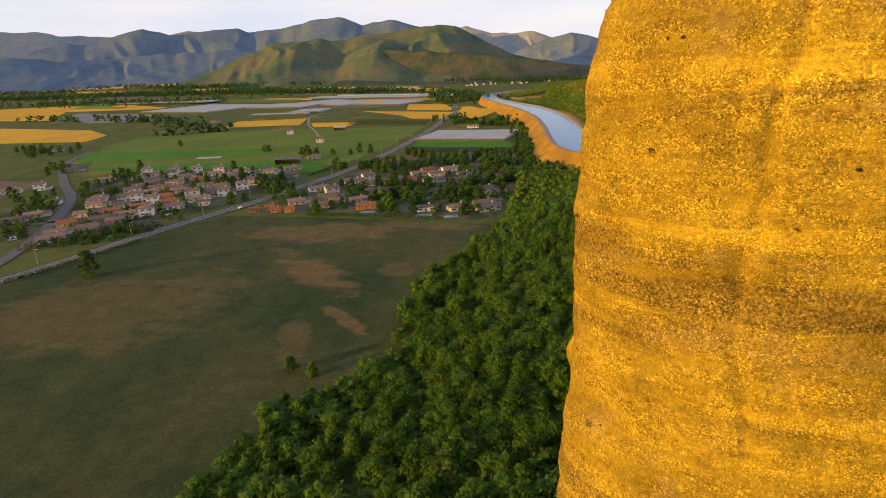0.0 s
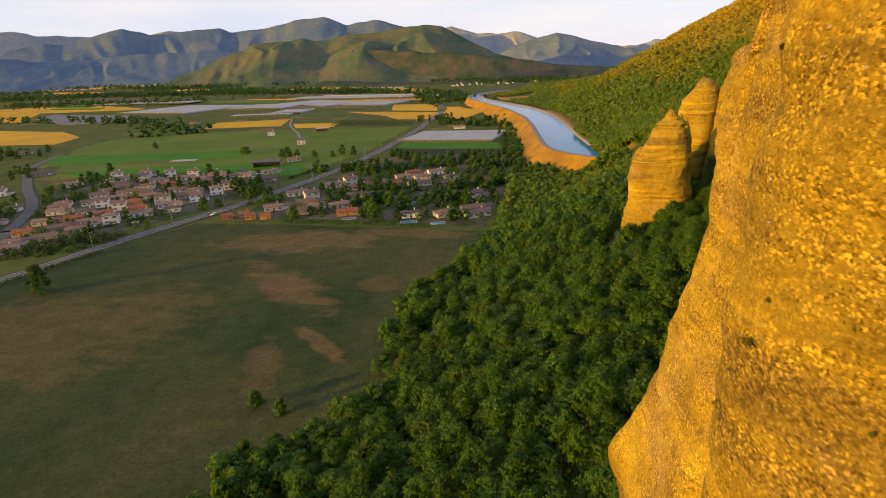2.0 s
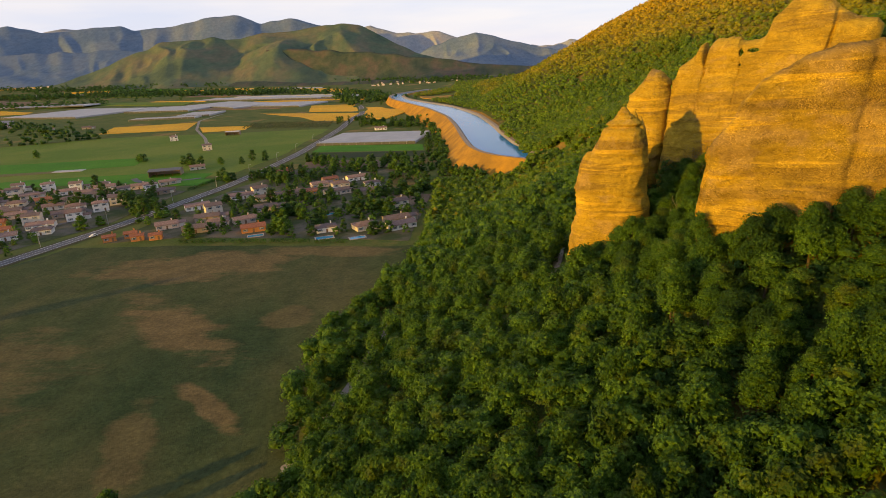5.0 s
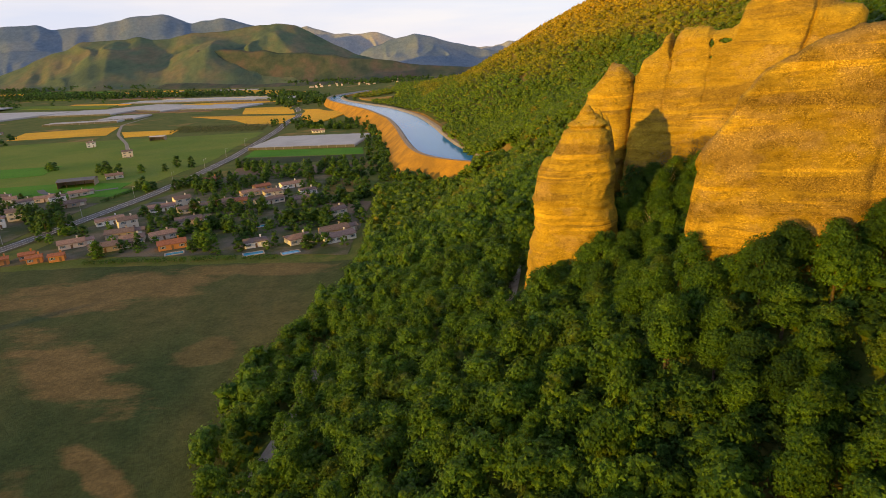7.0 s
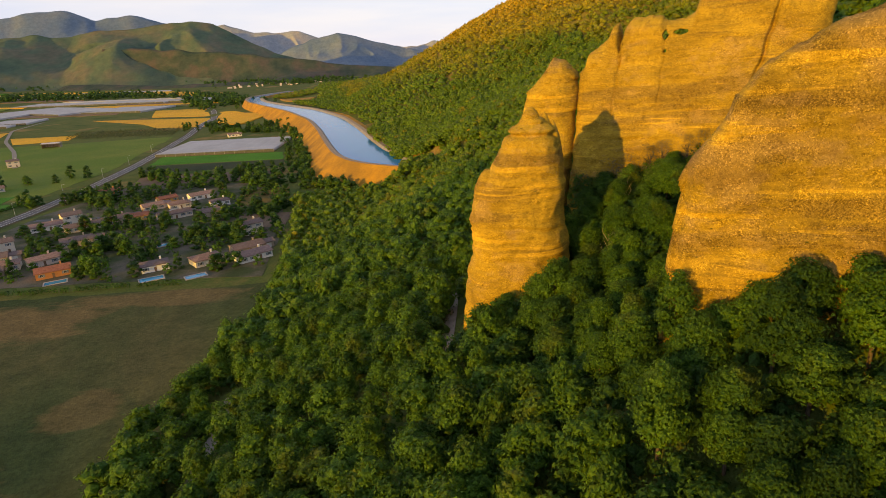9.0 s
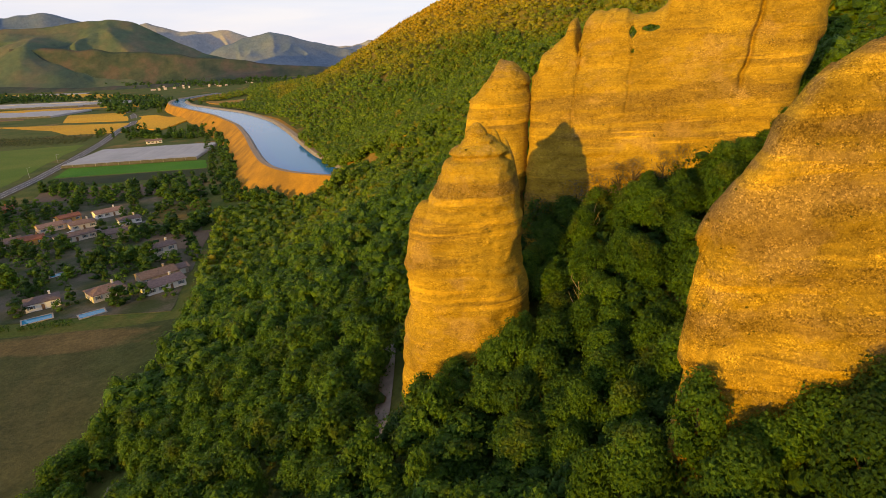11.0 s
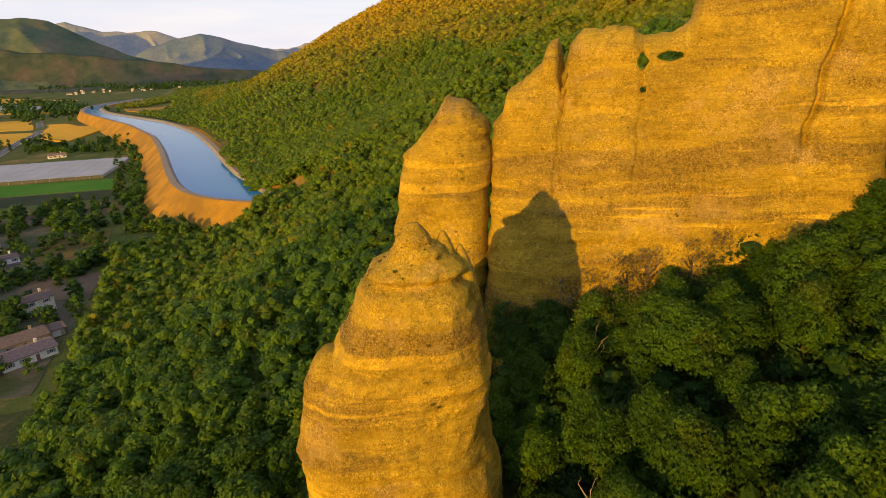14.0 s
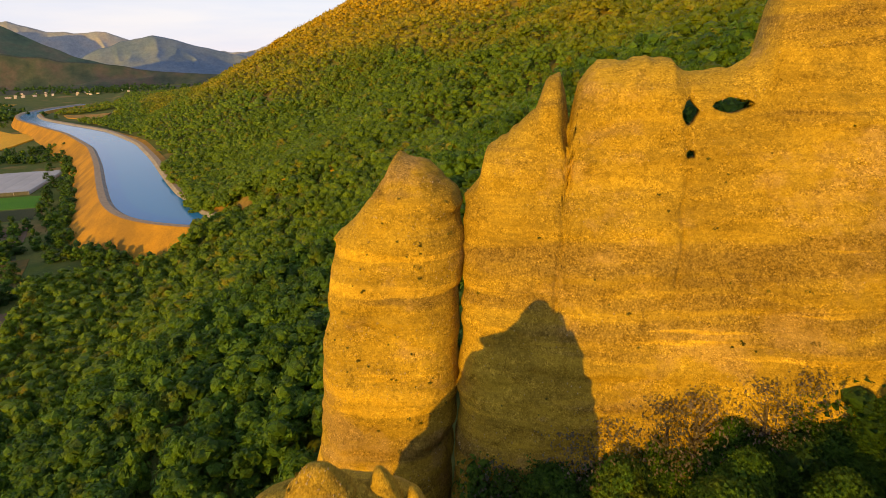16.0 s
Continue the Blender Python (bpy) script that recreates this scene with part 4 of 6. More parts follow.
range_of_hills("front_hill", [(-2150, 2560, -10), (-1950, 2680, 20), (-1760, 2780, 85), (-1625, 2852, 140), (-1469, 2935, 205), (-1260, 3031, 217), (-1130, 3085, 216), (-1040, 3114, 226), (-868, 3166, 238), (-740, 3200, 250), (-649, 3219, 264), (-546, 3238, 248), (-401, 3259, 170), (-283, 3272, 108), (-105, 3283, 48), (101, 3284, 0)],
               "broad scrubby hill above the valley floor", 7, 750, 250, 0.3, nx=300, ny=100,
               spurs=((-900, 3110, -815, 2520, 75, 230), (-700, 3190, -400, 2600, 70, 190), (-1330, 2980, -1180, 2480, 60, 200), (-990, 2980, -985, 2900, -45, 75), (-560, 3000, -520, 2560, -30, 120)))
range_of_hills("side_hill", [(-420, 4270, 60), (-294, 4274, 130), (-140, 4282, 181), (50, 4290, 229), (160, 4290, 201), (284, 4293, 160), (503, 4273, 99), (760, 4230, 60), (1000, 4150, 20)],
               "pointed wooded hill closing the valley", 8, 800, 200, 0.55, mat=HAZED_WOODS)
range_of_hills("low_spur", [(-900, 2760, 150), (-640, 2720, 135), (-420, 2680, 112), (-250, 2650, 92), (-100, 2630, 70), (60, 2610, 48), (260, 2580, 26), (500, 2540, 8), (700, 2500, -5)],
               "low reddish spur above the end of the valley", 9, 420, 250, 0.85, -5, mat=BURNT)


# ---- trees ----
def sprays(rng, centre, radius, count, size, squash=0.8, fill=0.35, out=(0, 0, 0.2)):
    """Small folded leaf sprays spread over a rounded clump. Returns vertices and faces."""
    d = rng.normal(size=(count, 3))
    d /= np.linalg.norm(d, axis=1)[:, None]
    d[:, 2] = np.where(d[:, 2] < -0.45, -d[:, 2], d[:, 2])
    r = radius * (1 - fill * rng.random(count) ** 1.5)
    c = centre + d * r[:, None] * np.array((1, 1, squash))
    n = d + rng.normal(scale=0.5, size=(count, 3)) + np.array(out)
    n /= np.linalg.norm(n, axis=1)[:, None]
    a = np.cross(n, rng.normal(size=(count, 3)))
    a /= np.linalg.norm(a, axis=1)[:, None]
    b = np.cross(n, a)
    s = size * (0.55 + 1.0 * rng.random(count))[:, None]
    v = np.stack([c - a * s * 0.8, c + a * s * 0.6 + b * s * 0.55, c + a * s * 0.5 - b * s * 0.6], 1).reshape(-1, 3)
    return v, np.arange(count * 3).reshape(-1, 3)


def lump_kit(fine):
    """A rounded hull for the dense inside of a leaf clump, open below."""
    bm = bmesh.new()
    bmesh.ops.create_icosphere(bm, subdivisions=2 if fine else 1, radius=1.0)
    v = np.array([q.co[:] for q in bm.verts])
    f = np.array([[q.index for q in face.verts] for face in bm.faces])
    bm.free()
    f = f[v[f][:, :, 2].mean(1) > -0.55]
    return v, f


LUMPS = [lump_kit(False), lump_kit(True)]


def crown_arrays(rng, height, width, clumps, per, size, tall=0.62, fine=False, solid=1.0):
    """A crown of many leaf clumps: each has a dense, uneven inside and loose leaves all over."""
    vs, fs, n = [], [], 0
    lv, lf = LUMPS[fine]
    for k in range(clumps):
        q = (k + 0.35) / clumps
        th = k * 2.399 + rng.random() * 0.7
        girth = min(1.0, 0.30 + 1.25 * q) * (1.0 if q < 0.72 else 1.0 - 0.9 * (q - 0.72))
        rad = width * 0.5 * girth * (0.45 + 0.35 * rng.random()) * (0.3 if k == 0 else 1.0)
        z = height * (0.93 - tall * 0.9 * q + 0.10 * (rng.random() - 0.5))
        c, r = np.array((math.cos(th) * rad, math.sin(th) * rad, z)), width * (0.115 + 0.10 * rng.random()) * min(1.6, max(1.0, (24 / clumps) ** 0.55))
        out = np.array((math.cos(th) * 0.5 * girth, math.sin(th) * 0.5 * girth, 0.45 - 0.3 * q))
        core = c + lv * (solid * r * ((0.42 if per > 40 or height < 6 else 0.60) + 0.34 * rng.random(len(lv))))[:, None] * np.array((1, 1, 0.8))
        vs.append(core), fs.append(lf + n)
        n += len(core)
        v, f = sprays(rng, c, r * 1.28, per, size, 0.62 + 0.3 * rng.random(), 0.55, out)
        vs.append(v), fs.append(f + n)
        n += len(v)
    return np.concatenate(vs), np.concatenate(fs)


def tube(bm, p, q, r0, r1, sides=6):
    p, q = Vector(p), Vector(q)
    m = (q - p).to_track_quat("Z", "Y").to_matrix()
    rings = []
    for c, r in ((p, r0), (q, r1)):
        rings.append([bm.verts.new(c + m @ Vector((math.cos(a) * r, math.sin(a) * r, 0))) for a in (2 * math.pi * k / sides for k in range(sides))])
    for k in range(sides):
        bm.faces.new((rings[0][k], rings[0][(k + 1) % sides], rings[1][(k + 1) % sides], rings[1][k]))
    bm.faces.new(rings[1])
    bm.faces.new(rings[0][::-1])


def trunk_mesh(rng, height, width):
    bm = bmesh.new()
    tube(bm, (0, 0, -0.6), (0.1, 0.05, height * 0.35), 0.24, 0.17, 8)
    tube(bm, (0.1, 0.05, height * 0.35), (0.0, 0.15, height * 0.75), 0.17, 0.06, 7)
    for k in range(6):
        th = k * 1.05 + rng.random()
        z = height * (0.3 + 0.06 * k)
        tube(bm, (0.08, 0.05, z), (math.cos(th) * width * 0.25, math.sin(th) * width * 0.25, z + height * 0.2), 0.09, 0.03, 5)
    me = bpy.data.meshes.new("trunk")
    bm.to_mesh(me)
    bm.free()
    me.materials.append(BARK)
    return me


def tree_kind(seed, height, width, clumps, per, size, mat, label, tall=0.62, name="tree", group="trees of the slope", fine=False, solid=1.0):
    rng = np.random.default_rng(seed)
    v, f = crown_arrays(rng, height, width, clumps, per, size, tall, fine, solid)
    ob = thing(name, label, "tree", (0, 0, -60), 0, group)
    child("trunk", trunk_mesh(rng, height, width), ob)
    child("crown", mesh_of("crown", v, f, mat, False), ob)
    return ob


# footprints that stay clear of trees: x, y, half length, half depth, bearing of the long side
CLEAR = [(38.5, 196.8, 11.5, 8.0, -18), (60.5, 146, 17, 6, -33), (22, 24.5, 12.5, 7.5, -15), (27, 46, 14.5, 9, 0), (71, 214, 27, 8.5, -37)]


def blocked(x, y, grow=0.0):
    for cx, cy, hl, hd, deg in CLEAR:
        c, s = math.cos(radians(deg)), math.sin(radians(deg))
        u, v = (x - cx) * c + (y - cy) * s, -(x - cx) * s + (y - cy) * c
        if (u / (hl + grow)) ** 2 + (v / (hd + grow)) ** 2 < 1:
            return True
    return False


EDGE_Y = [0, 100, 118, 124, 146, 170, 205, 235, 285, 315, 400, 480, 540]
EDGE_X = [-74, -70, -68, -52, -45, -49, -52, -40, -26, -24, -24, -28, -32]
TRACK = [(-27, 225), (-28, 206), (-30, 190), (-36, 165), (-45, 140)]
PATHWAY = [(28.6, 216), (27.6, 206), (25.5, 196), (21, 188)]


def near_line(x, y, pts, d):
    for (ax, ay), (bx, by) in zip(pts, pts[1:]):
        t = max(0, min(1, ((x - ax) * (bx - ax) + (y - ay) * (by - ay)) / ((bx - ax) ** 2 + (by - ay) ** 2)))
        if math.hypot(x - ax - t * (bx - ax), y - ay - t * (by - ay)) < d:
            return True
    return False


def wood_spots(x0, x1, y0, y1, step, seed, jitter=0.42):
    rng = random.Random(seed)
    out = []
    y, row = y0, 0
    while y < y1:
        x = x0 + (step / 2 if row % 2 else 0)
        while x < x1:
            px, py = x + rng.uniform(-1, 1) * step * jitter, y + rng.uniform(-1, 1) * step * jitter
            out.append((px, py))
            x += step
        y, row = y + step * 0.87, row + 1
    return out


def in_wood(x, y):
    if y < 540 and x < np.interp(y, EDGE_Y, EDGE_X) + 1.5:
        return False
    if y >= 455:
        right = np.interp(y, CANAL[:, 1], CANAL[:, 0]) + float(np.interp(y, [455, 490, 530], [4, 16, 31]))
        left = np.interp(y, CANAL[:, 1], CANAL[:, 0]) - 30
        if left < x < right + 6 or (x < left and y > 540):
            return False
    return not blocked(x, y, 1.0) and not near_line(x, y, TRACK, 3.0) and not near_line(x, y, PATHWAY, 2.6)


kinds = [tree_kind(100 + k, h, w, 34, 135, 0.21, m, lab) for k, (h, w, m, lab) in enumerate((
    (9.8, 6.2, LEAF, "leafy green oak on the wooded slope"), (8.4, 5.4, LEAF, "leafy green oak on the wooded slope"),
    (11.4, 6.0, LEAF, "tall leafy oak on the wooded slope"), (7.4, 6.2, LEAF, "low spreading green oak on the wooded slope"),
    (9.6, 5.6, LEAF_DARK, "dark green evergreen oak on the wooded slope")))]
dense = [tree_kind(120 + k, h, w, 36, 160, 0.175, m, lab) for k, (h, w, m, lab) in enumerate((
    (9.4, 6.0, LEAF, "full leafy oak near the foot of the rocks"), (8.2, 5.6, LEAF, "full leafy oak near the foot of the rocks"),
    (9.0, 5.4, LEAF_DARK, "dark full evergreen oak near the foot of the rocks")))]
rng = random.Random(4)
mid_spots, edge_spots, far_spots = [], [], []
for x, y in wood_spots(-80, 150, 45, 330, 5.3, 11):
    if not in_wood(x, y) or (x > 100 and y < 100):
        continue
    if (34 < x < 94 and 136 < y < 208) or (38 < x < 94 and 108 < y <= 136):
        z = float(land(x, y))
        ob = copy_thing(dense[rng.choice((0, 0, 1, 1, 0))] if y > 182 else kinds[rng.choice((0, 0, 1, 1, 2, 3, 3, 4))], pose(x, y, z - 0.2, 0, 0, rng.uniform(0, 360)))
        ob.scale = (rng.uniform(0.85, 1.12),) * 2 + (rng.uniform(0.75, 1.2),)
        if (x - 71) * 0.8 - (y - 214) * 0.6 > 3 and -(x - 71) * 0.6 - (y - 214) * 0.8 < 13:
            # low trees on the thin soil against the rock wall
            ob.scale = tuple(0.62 * k for k in ob.scale)
    elif -42 < x < 105 and 70 < y < 240:
        mid_spots.append((x, y))
    else:
        edge_spots.append((x, y))


def woodland(name, spots, label, mat, clumps, per, size, height, width, seed, variants=6, fine=False, tall=0.62, even=0.0):
    """Many trees in one mesh: turned, scaled copies of a few crowns."""
    rng = np.random.default_rng(seed)
    protos = [crown_arrays(rng, height, width, clumps, per, size, tall, fine) for _ in range(variants)]
    vs, fs, n = [], [], 0
    for x, y in spots:
        v, f = protos[rng.integers(variants)]
        a, s, h = rng.random() * 6.283, 0.75 + 0.5 * rng.random(), 0.7 + 0.2 * even + 0.5 * (1 - 0.6 * even) * rng.random()
        c, d = math.cos(a) * s, math.sin(a) * s
        w = np.empty_like(v)
        w[:, 0], w[:, 1], w[:, 2] = v[:, 0] * c - v[:, 1] * d + x, v[:, 0] * d + v[:, 1] * c + y, v[:, 2] * h + float(land(x, y)) - 0.6
        vs.append(w), fs.append(f + n)
        n += len(v)
    me = mesh_of(name, np.concatenate(vs), np.concatenate(fs), mat, False)
    return tagged(new(name, me), label, "woodland", kind="stuff")


# a closed row of trees along the foot of the rock wall: place along the wall, distance in front, height of the top
rng = random.Random(40)
FOOT_ROW = [(-9, 9, 60.5), (-5, 9.5, 61.5), (-1, 9.5, 62.5), (3, 9.5, 63.5), (7, 9.5, 64.5), (11, 9.0, 66.0), (15, 9.0, 67.5), (19, 9.0, 69.0), (23, 9.0, 71.0), (27, 9.0, 74.0), (30, 8.5, 77.0), (-7, 13, 58.5), (-2, 13.5, 60), (3, 13.5, 61), (8, 13.5, 62), (13, 13, 63.5), (18, 13, 65), (23, 13, 67.5), (27, 13, 70.5), (9, 8, 64.5), (13, 8, 66), (17, 8, 68), (21, 8, 69.5), (25, 8, 72), (16, 11, 66), (13.5, 11.5, 65), (18.5, 11, 67), (16, 15, 64.5), (21, 11.5, 68.5)]
for u, off, top in FOOT_ROW + [(u + 1.9, off + 1.7, top - 0.8) for u, off, top in FOOT_ROW]:
    x, y = 71 + 0.8 * u - 0.6 * off, 214 - 0.6 * u - 0.8 * off
    z = float(land(x, y))
    top = top - (4.2 if u >= 19 else 5.8 if u >= 5 else 5.0 if u >= 1 else 3.0)
    ob = copy_thing(dense[rng.choice((0, 0, 1, 1, 0))], pose(x, y, z - 0.2, 0, 0, rng.uniform(0, 360)))
    s = min(1.5, max(0.42, (top - z) / 9.2))
    ob.scale = (min(1.0, 0.45 + 0.6 * s) * rng.uniform(0.9, 1.15),) * 2 + (s * rng.uniform(0.93, 1.07),)
# trees along the foot of the broad tower
for k in range(8):
    u, off = -11 + 4.4 * k, 6.8 + rng.uniform(-0.6, 0.6)
    x, y = 60.5 + 0.839 * u - 0.545 * off, 146 - 0.545 * u - 0.839 * off
    ob = copy_thing(kinds[rng.choice((0, 1, 3, 4))], pose(x, y, float(land(x, y)) - 0.2, 0, 0, rng.uniform(0, 360)))
    ob.scale = (rng.uniform(0.85, 1.0),) * 2 + (rng.uniform(0.85, 1.05),)
grey = tree_kind(140, 4.6, 3.6, 12, 90, 0.09, LEAF_BARE, "grey leafless shrub at the foot of the rock wall", 0.62, "shrub", "grey shrubs at the rock foot", solid=0.1)
for u, off, top in ((-8, 10.4, 63.2), (-2, 10.3, 64.2), (1, 10.2, 65.0), (5, 10.2, 65.6), (7.5, 10.0, 66.0), (12, 9.8, 67.2), (15, 9.6, 68.4)):
    x, y = 71 + 0.8 * u - 0.6 * off, 214 - 0.6 * u - 0.8 * off
    z = float(land(x, y))
    q = min(1.9, max(0.8, (top - 1.2 - z) / 4.6))
    copy_thing(grey, pose(x, y, z, 0, 0, 50 * u)).scale = (0.9 * q, 0.9 * q, q)
kinds.append(grey)
for ob in kinds + dense:
    for c in list(ob.children):
        bpy.data.objects.remove(c)
    bpy.data.objects.remove(ob)
woodland("woodland", mid_spots, "dense leafy oak wood covering the slope", LEAF, 20, 46, 0.32, 9.2, 6.4, 21)
woodland("woodland", edge_spots, "leafy oak wood along the field edge", LEAF, 13, 22, 0.45, 9.2, 6.6, 24)
hill_spots = [(x, y) for x, y in wood_spots(-35, 200, 330, 640, 5.6, 12) if in_wood(x, y) and (x < 130 or y > 520) and (y < 455 or x > np.interp(y, CANAL[:, 1], CANAL[:, 0]))]
hill_spots += [(x, y) for x, y in wood_spots(44, 116, 440, 560, 4.6, 18, 0.3) if in_wood(x, y)]
hill_spots += [(x, y) for x, y in wood_spots(100, 330, 180, 520, 6.0, 13) if in_wood(x, y) and x - 40 < (y - 90) * 0.95]
woodland("woodland", hill_spots, "dense green wood on the hillside", LEAF_HILL, 7, 16, 0.42, 7.5, 7.2, 22, even=1.0)
top_spots = []
for x, y in wood_spots(-120, 620, 520, 1250, 6.8, 14) + wood_spots(-200, 500, 1250, 2000, 14.0, 16):
    h, bank = float(land(x, y)), x - float(np.interp(y, CANAL[:, 1], CANAL[:, 0])) - 31
    if not (x < 200 and y < 640) and (h > 13 or (y > 950 and bank > 18)) and bank > 16 and in_wood(x, y) and x < (y - 60) * 0.62 and not (1080 < y < 1210 and x < -25) and rng.random() < 0.97 - 0.3 * min(1, max(0, (h - 90) / 100)):
        top_spots.append((x, y))
woodland("woodland", top_spots, "scrubby oak wood thinning towards the dry hilltop", LEAF_HILL, 2, 6, 0.95, 6.0, 9.2, 23, even=1.0)
# dark leaves on the undergrowth paint in the shade between the crowns
under = [(x, y) for x, y in wood_spots(-40, 115, 100, 245, 4.6, 15) if in_wood(x, y)]
woodland("undergrowth", under, "low bushes and young trees under the oaks", LEAF_DARK, 4, 14, 0.34, 3.4, 4.6, 25)
low = [(x, y) for x, y in wood_spots(20, 104, 100, 214, 4.2, 17, 0.3) if in_wood(x, y)]
woodland("undergrowth", low, "young oaks filling the gaps of the wood", LEAF_DARK, 6, 44, 0.28, 5.0, 5.6, 26)


# ---- roads ----
ASPHALT = simple("asphalt", (0.13, 0.125, 0.13), 0.85, 0.2, 0.15)
GRAVEL = simple("gravel_track", (0.27, 0.24, 0.21), 0.9, 0.25, 0.4)
LINE = simple("road_paint", (0.62, 0.62, 0.60), 0.7, 0.15, 0.5)
VERGE = crop_material("dry_verge", (0.12, 0.10, 0.05), (0.07, 0.08, 0.03), 0.08)


def offset_line(pts, off, step=6.0, lift=0.2):
    p = np.array(pts, float)
    t = np.concatenate([[0], np.cumsum(np.hypot(*np.diff(p, axis=0).T))])
    tt = np.linspace(0, t[-1], max(4, int(t[-1] / step)))
    x, y = np.interp(tt, t, p[:, 0]), np.interp(tt, t, p[:, 1])
    for _ in range(8):
        x[1:-1], y[1:-1] = (x[:-2] + 2 * x[1:-1] + x[2:]) / 4, (y[:-2] + 2 * y[1:-1] + y[2:]) / 4
    dx, dy = np.gradient(x), np.gradient(y)
    k = np.hypot(dx, dy)
    q = np.stack([x + dy / k * off, y - dx / k * off], 1)
    return np.c_[q, land(q[:, 0], q[:, 1]) + lift]


def road(name, pts, width, mat, label, lines=(), lift=0.3, verge=0.0):
    ob = thing(name, label, "road", kind="structure")
    if verge:
        child("verge", ribbon("verge", offset_line(pts, -width / 2 - verge, lift=0.16), offset_line(pts, width / 2 + verge, lift=0.16), VERGE, 4), ob, "dry grass verge")
    child("surface", ribbon("surface", offset_line(pts, -width / 2, lift=lift), offset_line(pts, width / 2, lift=lift), mat, 4), ob)
    for off, w in lines:
        child("painted_line", ribbon("painted_line", offset_line(pts, off - w / 2, lift=lift + 0.03), offset_line(pts, off + w / 2, lift=lift + 0.03), LINE, 2), ob, "white painted line")
    return ob


MAIN_ROAD = [(-272, 170), (-262, 210), (-252, 240), (-241, 290), (-226, 335), (-212, 375), (-200, 430), (-188, 480), (-180, 550), (-174, 640), (-174, 740), (-176, 850), (-186, 990), (-184, 1060), (-206, 1180), (-240, 1310)]
road("road", MAIN_ROAD, 9.0, ASPHALT, "grey asphalt main road with pale edge lines", ((-3.8, 0.35), (3.8, 0.35), (0.0, 0.25)), verge=2.5)
road("road", [(-285, 215), (-296, 245), (-322, 294), (-352, 340), (-372, 370), (-400, 400), (-440, 436), (-526, 523), (-566, 580), (-600, 650)], 8.0, ASPHALT, "grey asphalt side road into the village", verge=1.0)
road("road", [(-226, 520), (-246, 508), (-275, 507), (-290, 530)], 5.0, ASPHALT, "narrow grey lane off the main road")
road("track", [(-289, 680), (-347, 803), (-408, 912), (-470, 1060), (-480, 1186)], 4.0, GRAVEL, "pale gravel farm track")
road("track", TRACK, 3.4, GRAVEL, "grey gravel track inside the wood edge", lift=0.35)
road("track", PATHWAY, 2.6, GRAVEL, "grey footpath at the foot of the rock needle", lift=0.35)
road("track", [(-360, 300), (-330, 315), (-290, 345), (-262, 372), (-245, 400)], 4.5, ASPHALT, "narrow village street")
road("track", [(-330, 455), (-300, 440), (-270, 425), (-250, 412)], 4.5, ASPHALT, "narrow village street")
road("track", [(-176, 460), (-140, 452), (-100, 452), (-60, 462)], 4.5, ASPHALT, "narrow lane between the gardens")

# ---- houses ----
TILE_TONES = ((0.25, 0.165, 0.14), (0.30, 0.20, 0.175), (0.19, 0.14, 0.13), (0.32, 0.13, 0.08))
WALL_TONES = {"cream": (0.72, 0.65, 0.56), "white": (0.84, 0.82, 0.80), "pink": (0.68, 0.56, 0.49), "ochre": (0.60, 0.36, 0.12), "orange": (0.55, 0.24, 0.08), "stone": (0.40, 0.33, 0.26)}


def tile_material(name, colour):
    m, nt, b = material(name, 0.85, 0.2)
    p = coords(nt, (1, 1, 1), False)
    w = node(nt, "ShaderNodeTexWave", Scale=1.6, Distortion=0.4)
    nt.links.new(p, w.inputs[0])
    col = ramp(nt, noise_tex(nt, p, 1.3, 5, 0.7), [(0.3, tuple(c * 0.7 for c in colour)), (0.7, tuple(c * 1.3 for c in colour))])
    col = mix(nt, 0.5, col, ramp(nt, w.outputs["Fac"], [(0.1, (0.6, 0.6, 0.6)), (0.6, (1.1, 1.1, 1.1))]), "MULTIPLY")
    nt.links.new(col, b.inputs["Base Color"])
    bump(nt, b, w.outputs["Fac"], 0.6, 0.08)
    return m


TILES = [tile_material("roof_tiles", c) for c in TILE_TONES]
WALLS = {k: simple("render_" + k, c, 0.9, 0.12, 0.4) for k, c in WALL_TONES.items()}
GLASS = simple("window_glass", (0.04, 0.05, 0.06), 0.15, 0.2, 0.5, 0.5)
FRAME = simple("white_frame", (0.66, 0.64, 0.60), 0.6, 0.1)
SHUTTER = simple("shutter_blue", (0.20, 0.25, 0.30), 0.7, 0.15)
WOOD = simple("door_wood", (0.20, 0.12, 0.07), 0.7, 0.25)


def roof_bm(w, d, z, rise, over=0.45, th=0.18, x0=0.0, y0=0.0):
    """A low gable roof with thickness, ridge along x."""
    bm = bmesh.new()
    hw, hd = w / 2 + over, d / 2 + over
    drop = rise * over / (d / 2)
    prof = [(-hd, z - drop), (0, z + rise), (hd, z - drop), (hd, z - drop + th), (0, z + rise + th), (-hd, z - drop + th)]
    a = [bm.verts.new((x0 - hw, y0 + p[0], p[1])) for p in prof]
    b = [bm.verts.new((x0 + hw, y0 + p[0], p[1])) for p in prof]
    for k in range(6):
        j = (k + 1) % 6
        bm.faces.new((a[k], a[j], b[j], b[k]))
    for r in (a[::-1], b):
        bm.faces.new((r[0], r[1], r[4], r[5]))
        bm.faces.new((r[1], r[2], r[3], r[4]))
    bmesh.ops.recalc_face_normals(bm, faces=bm.faces)
    return bm


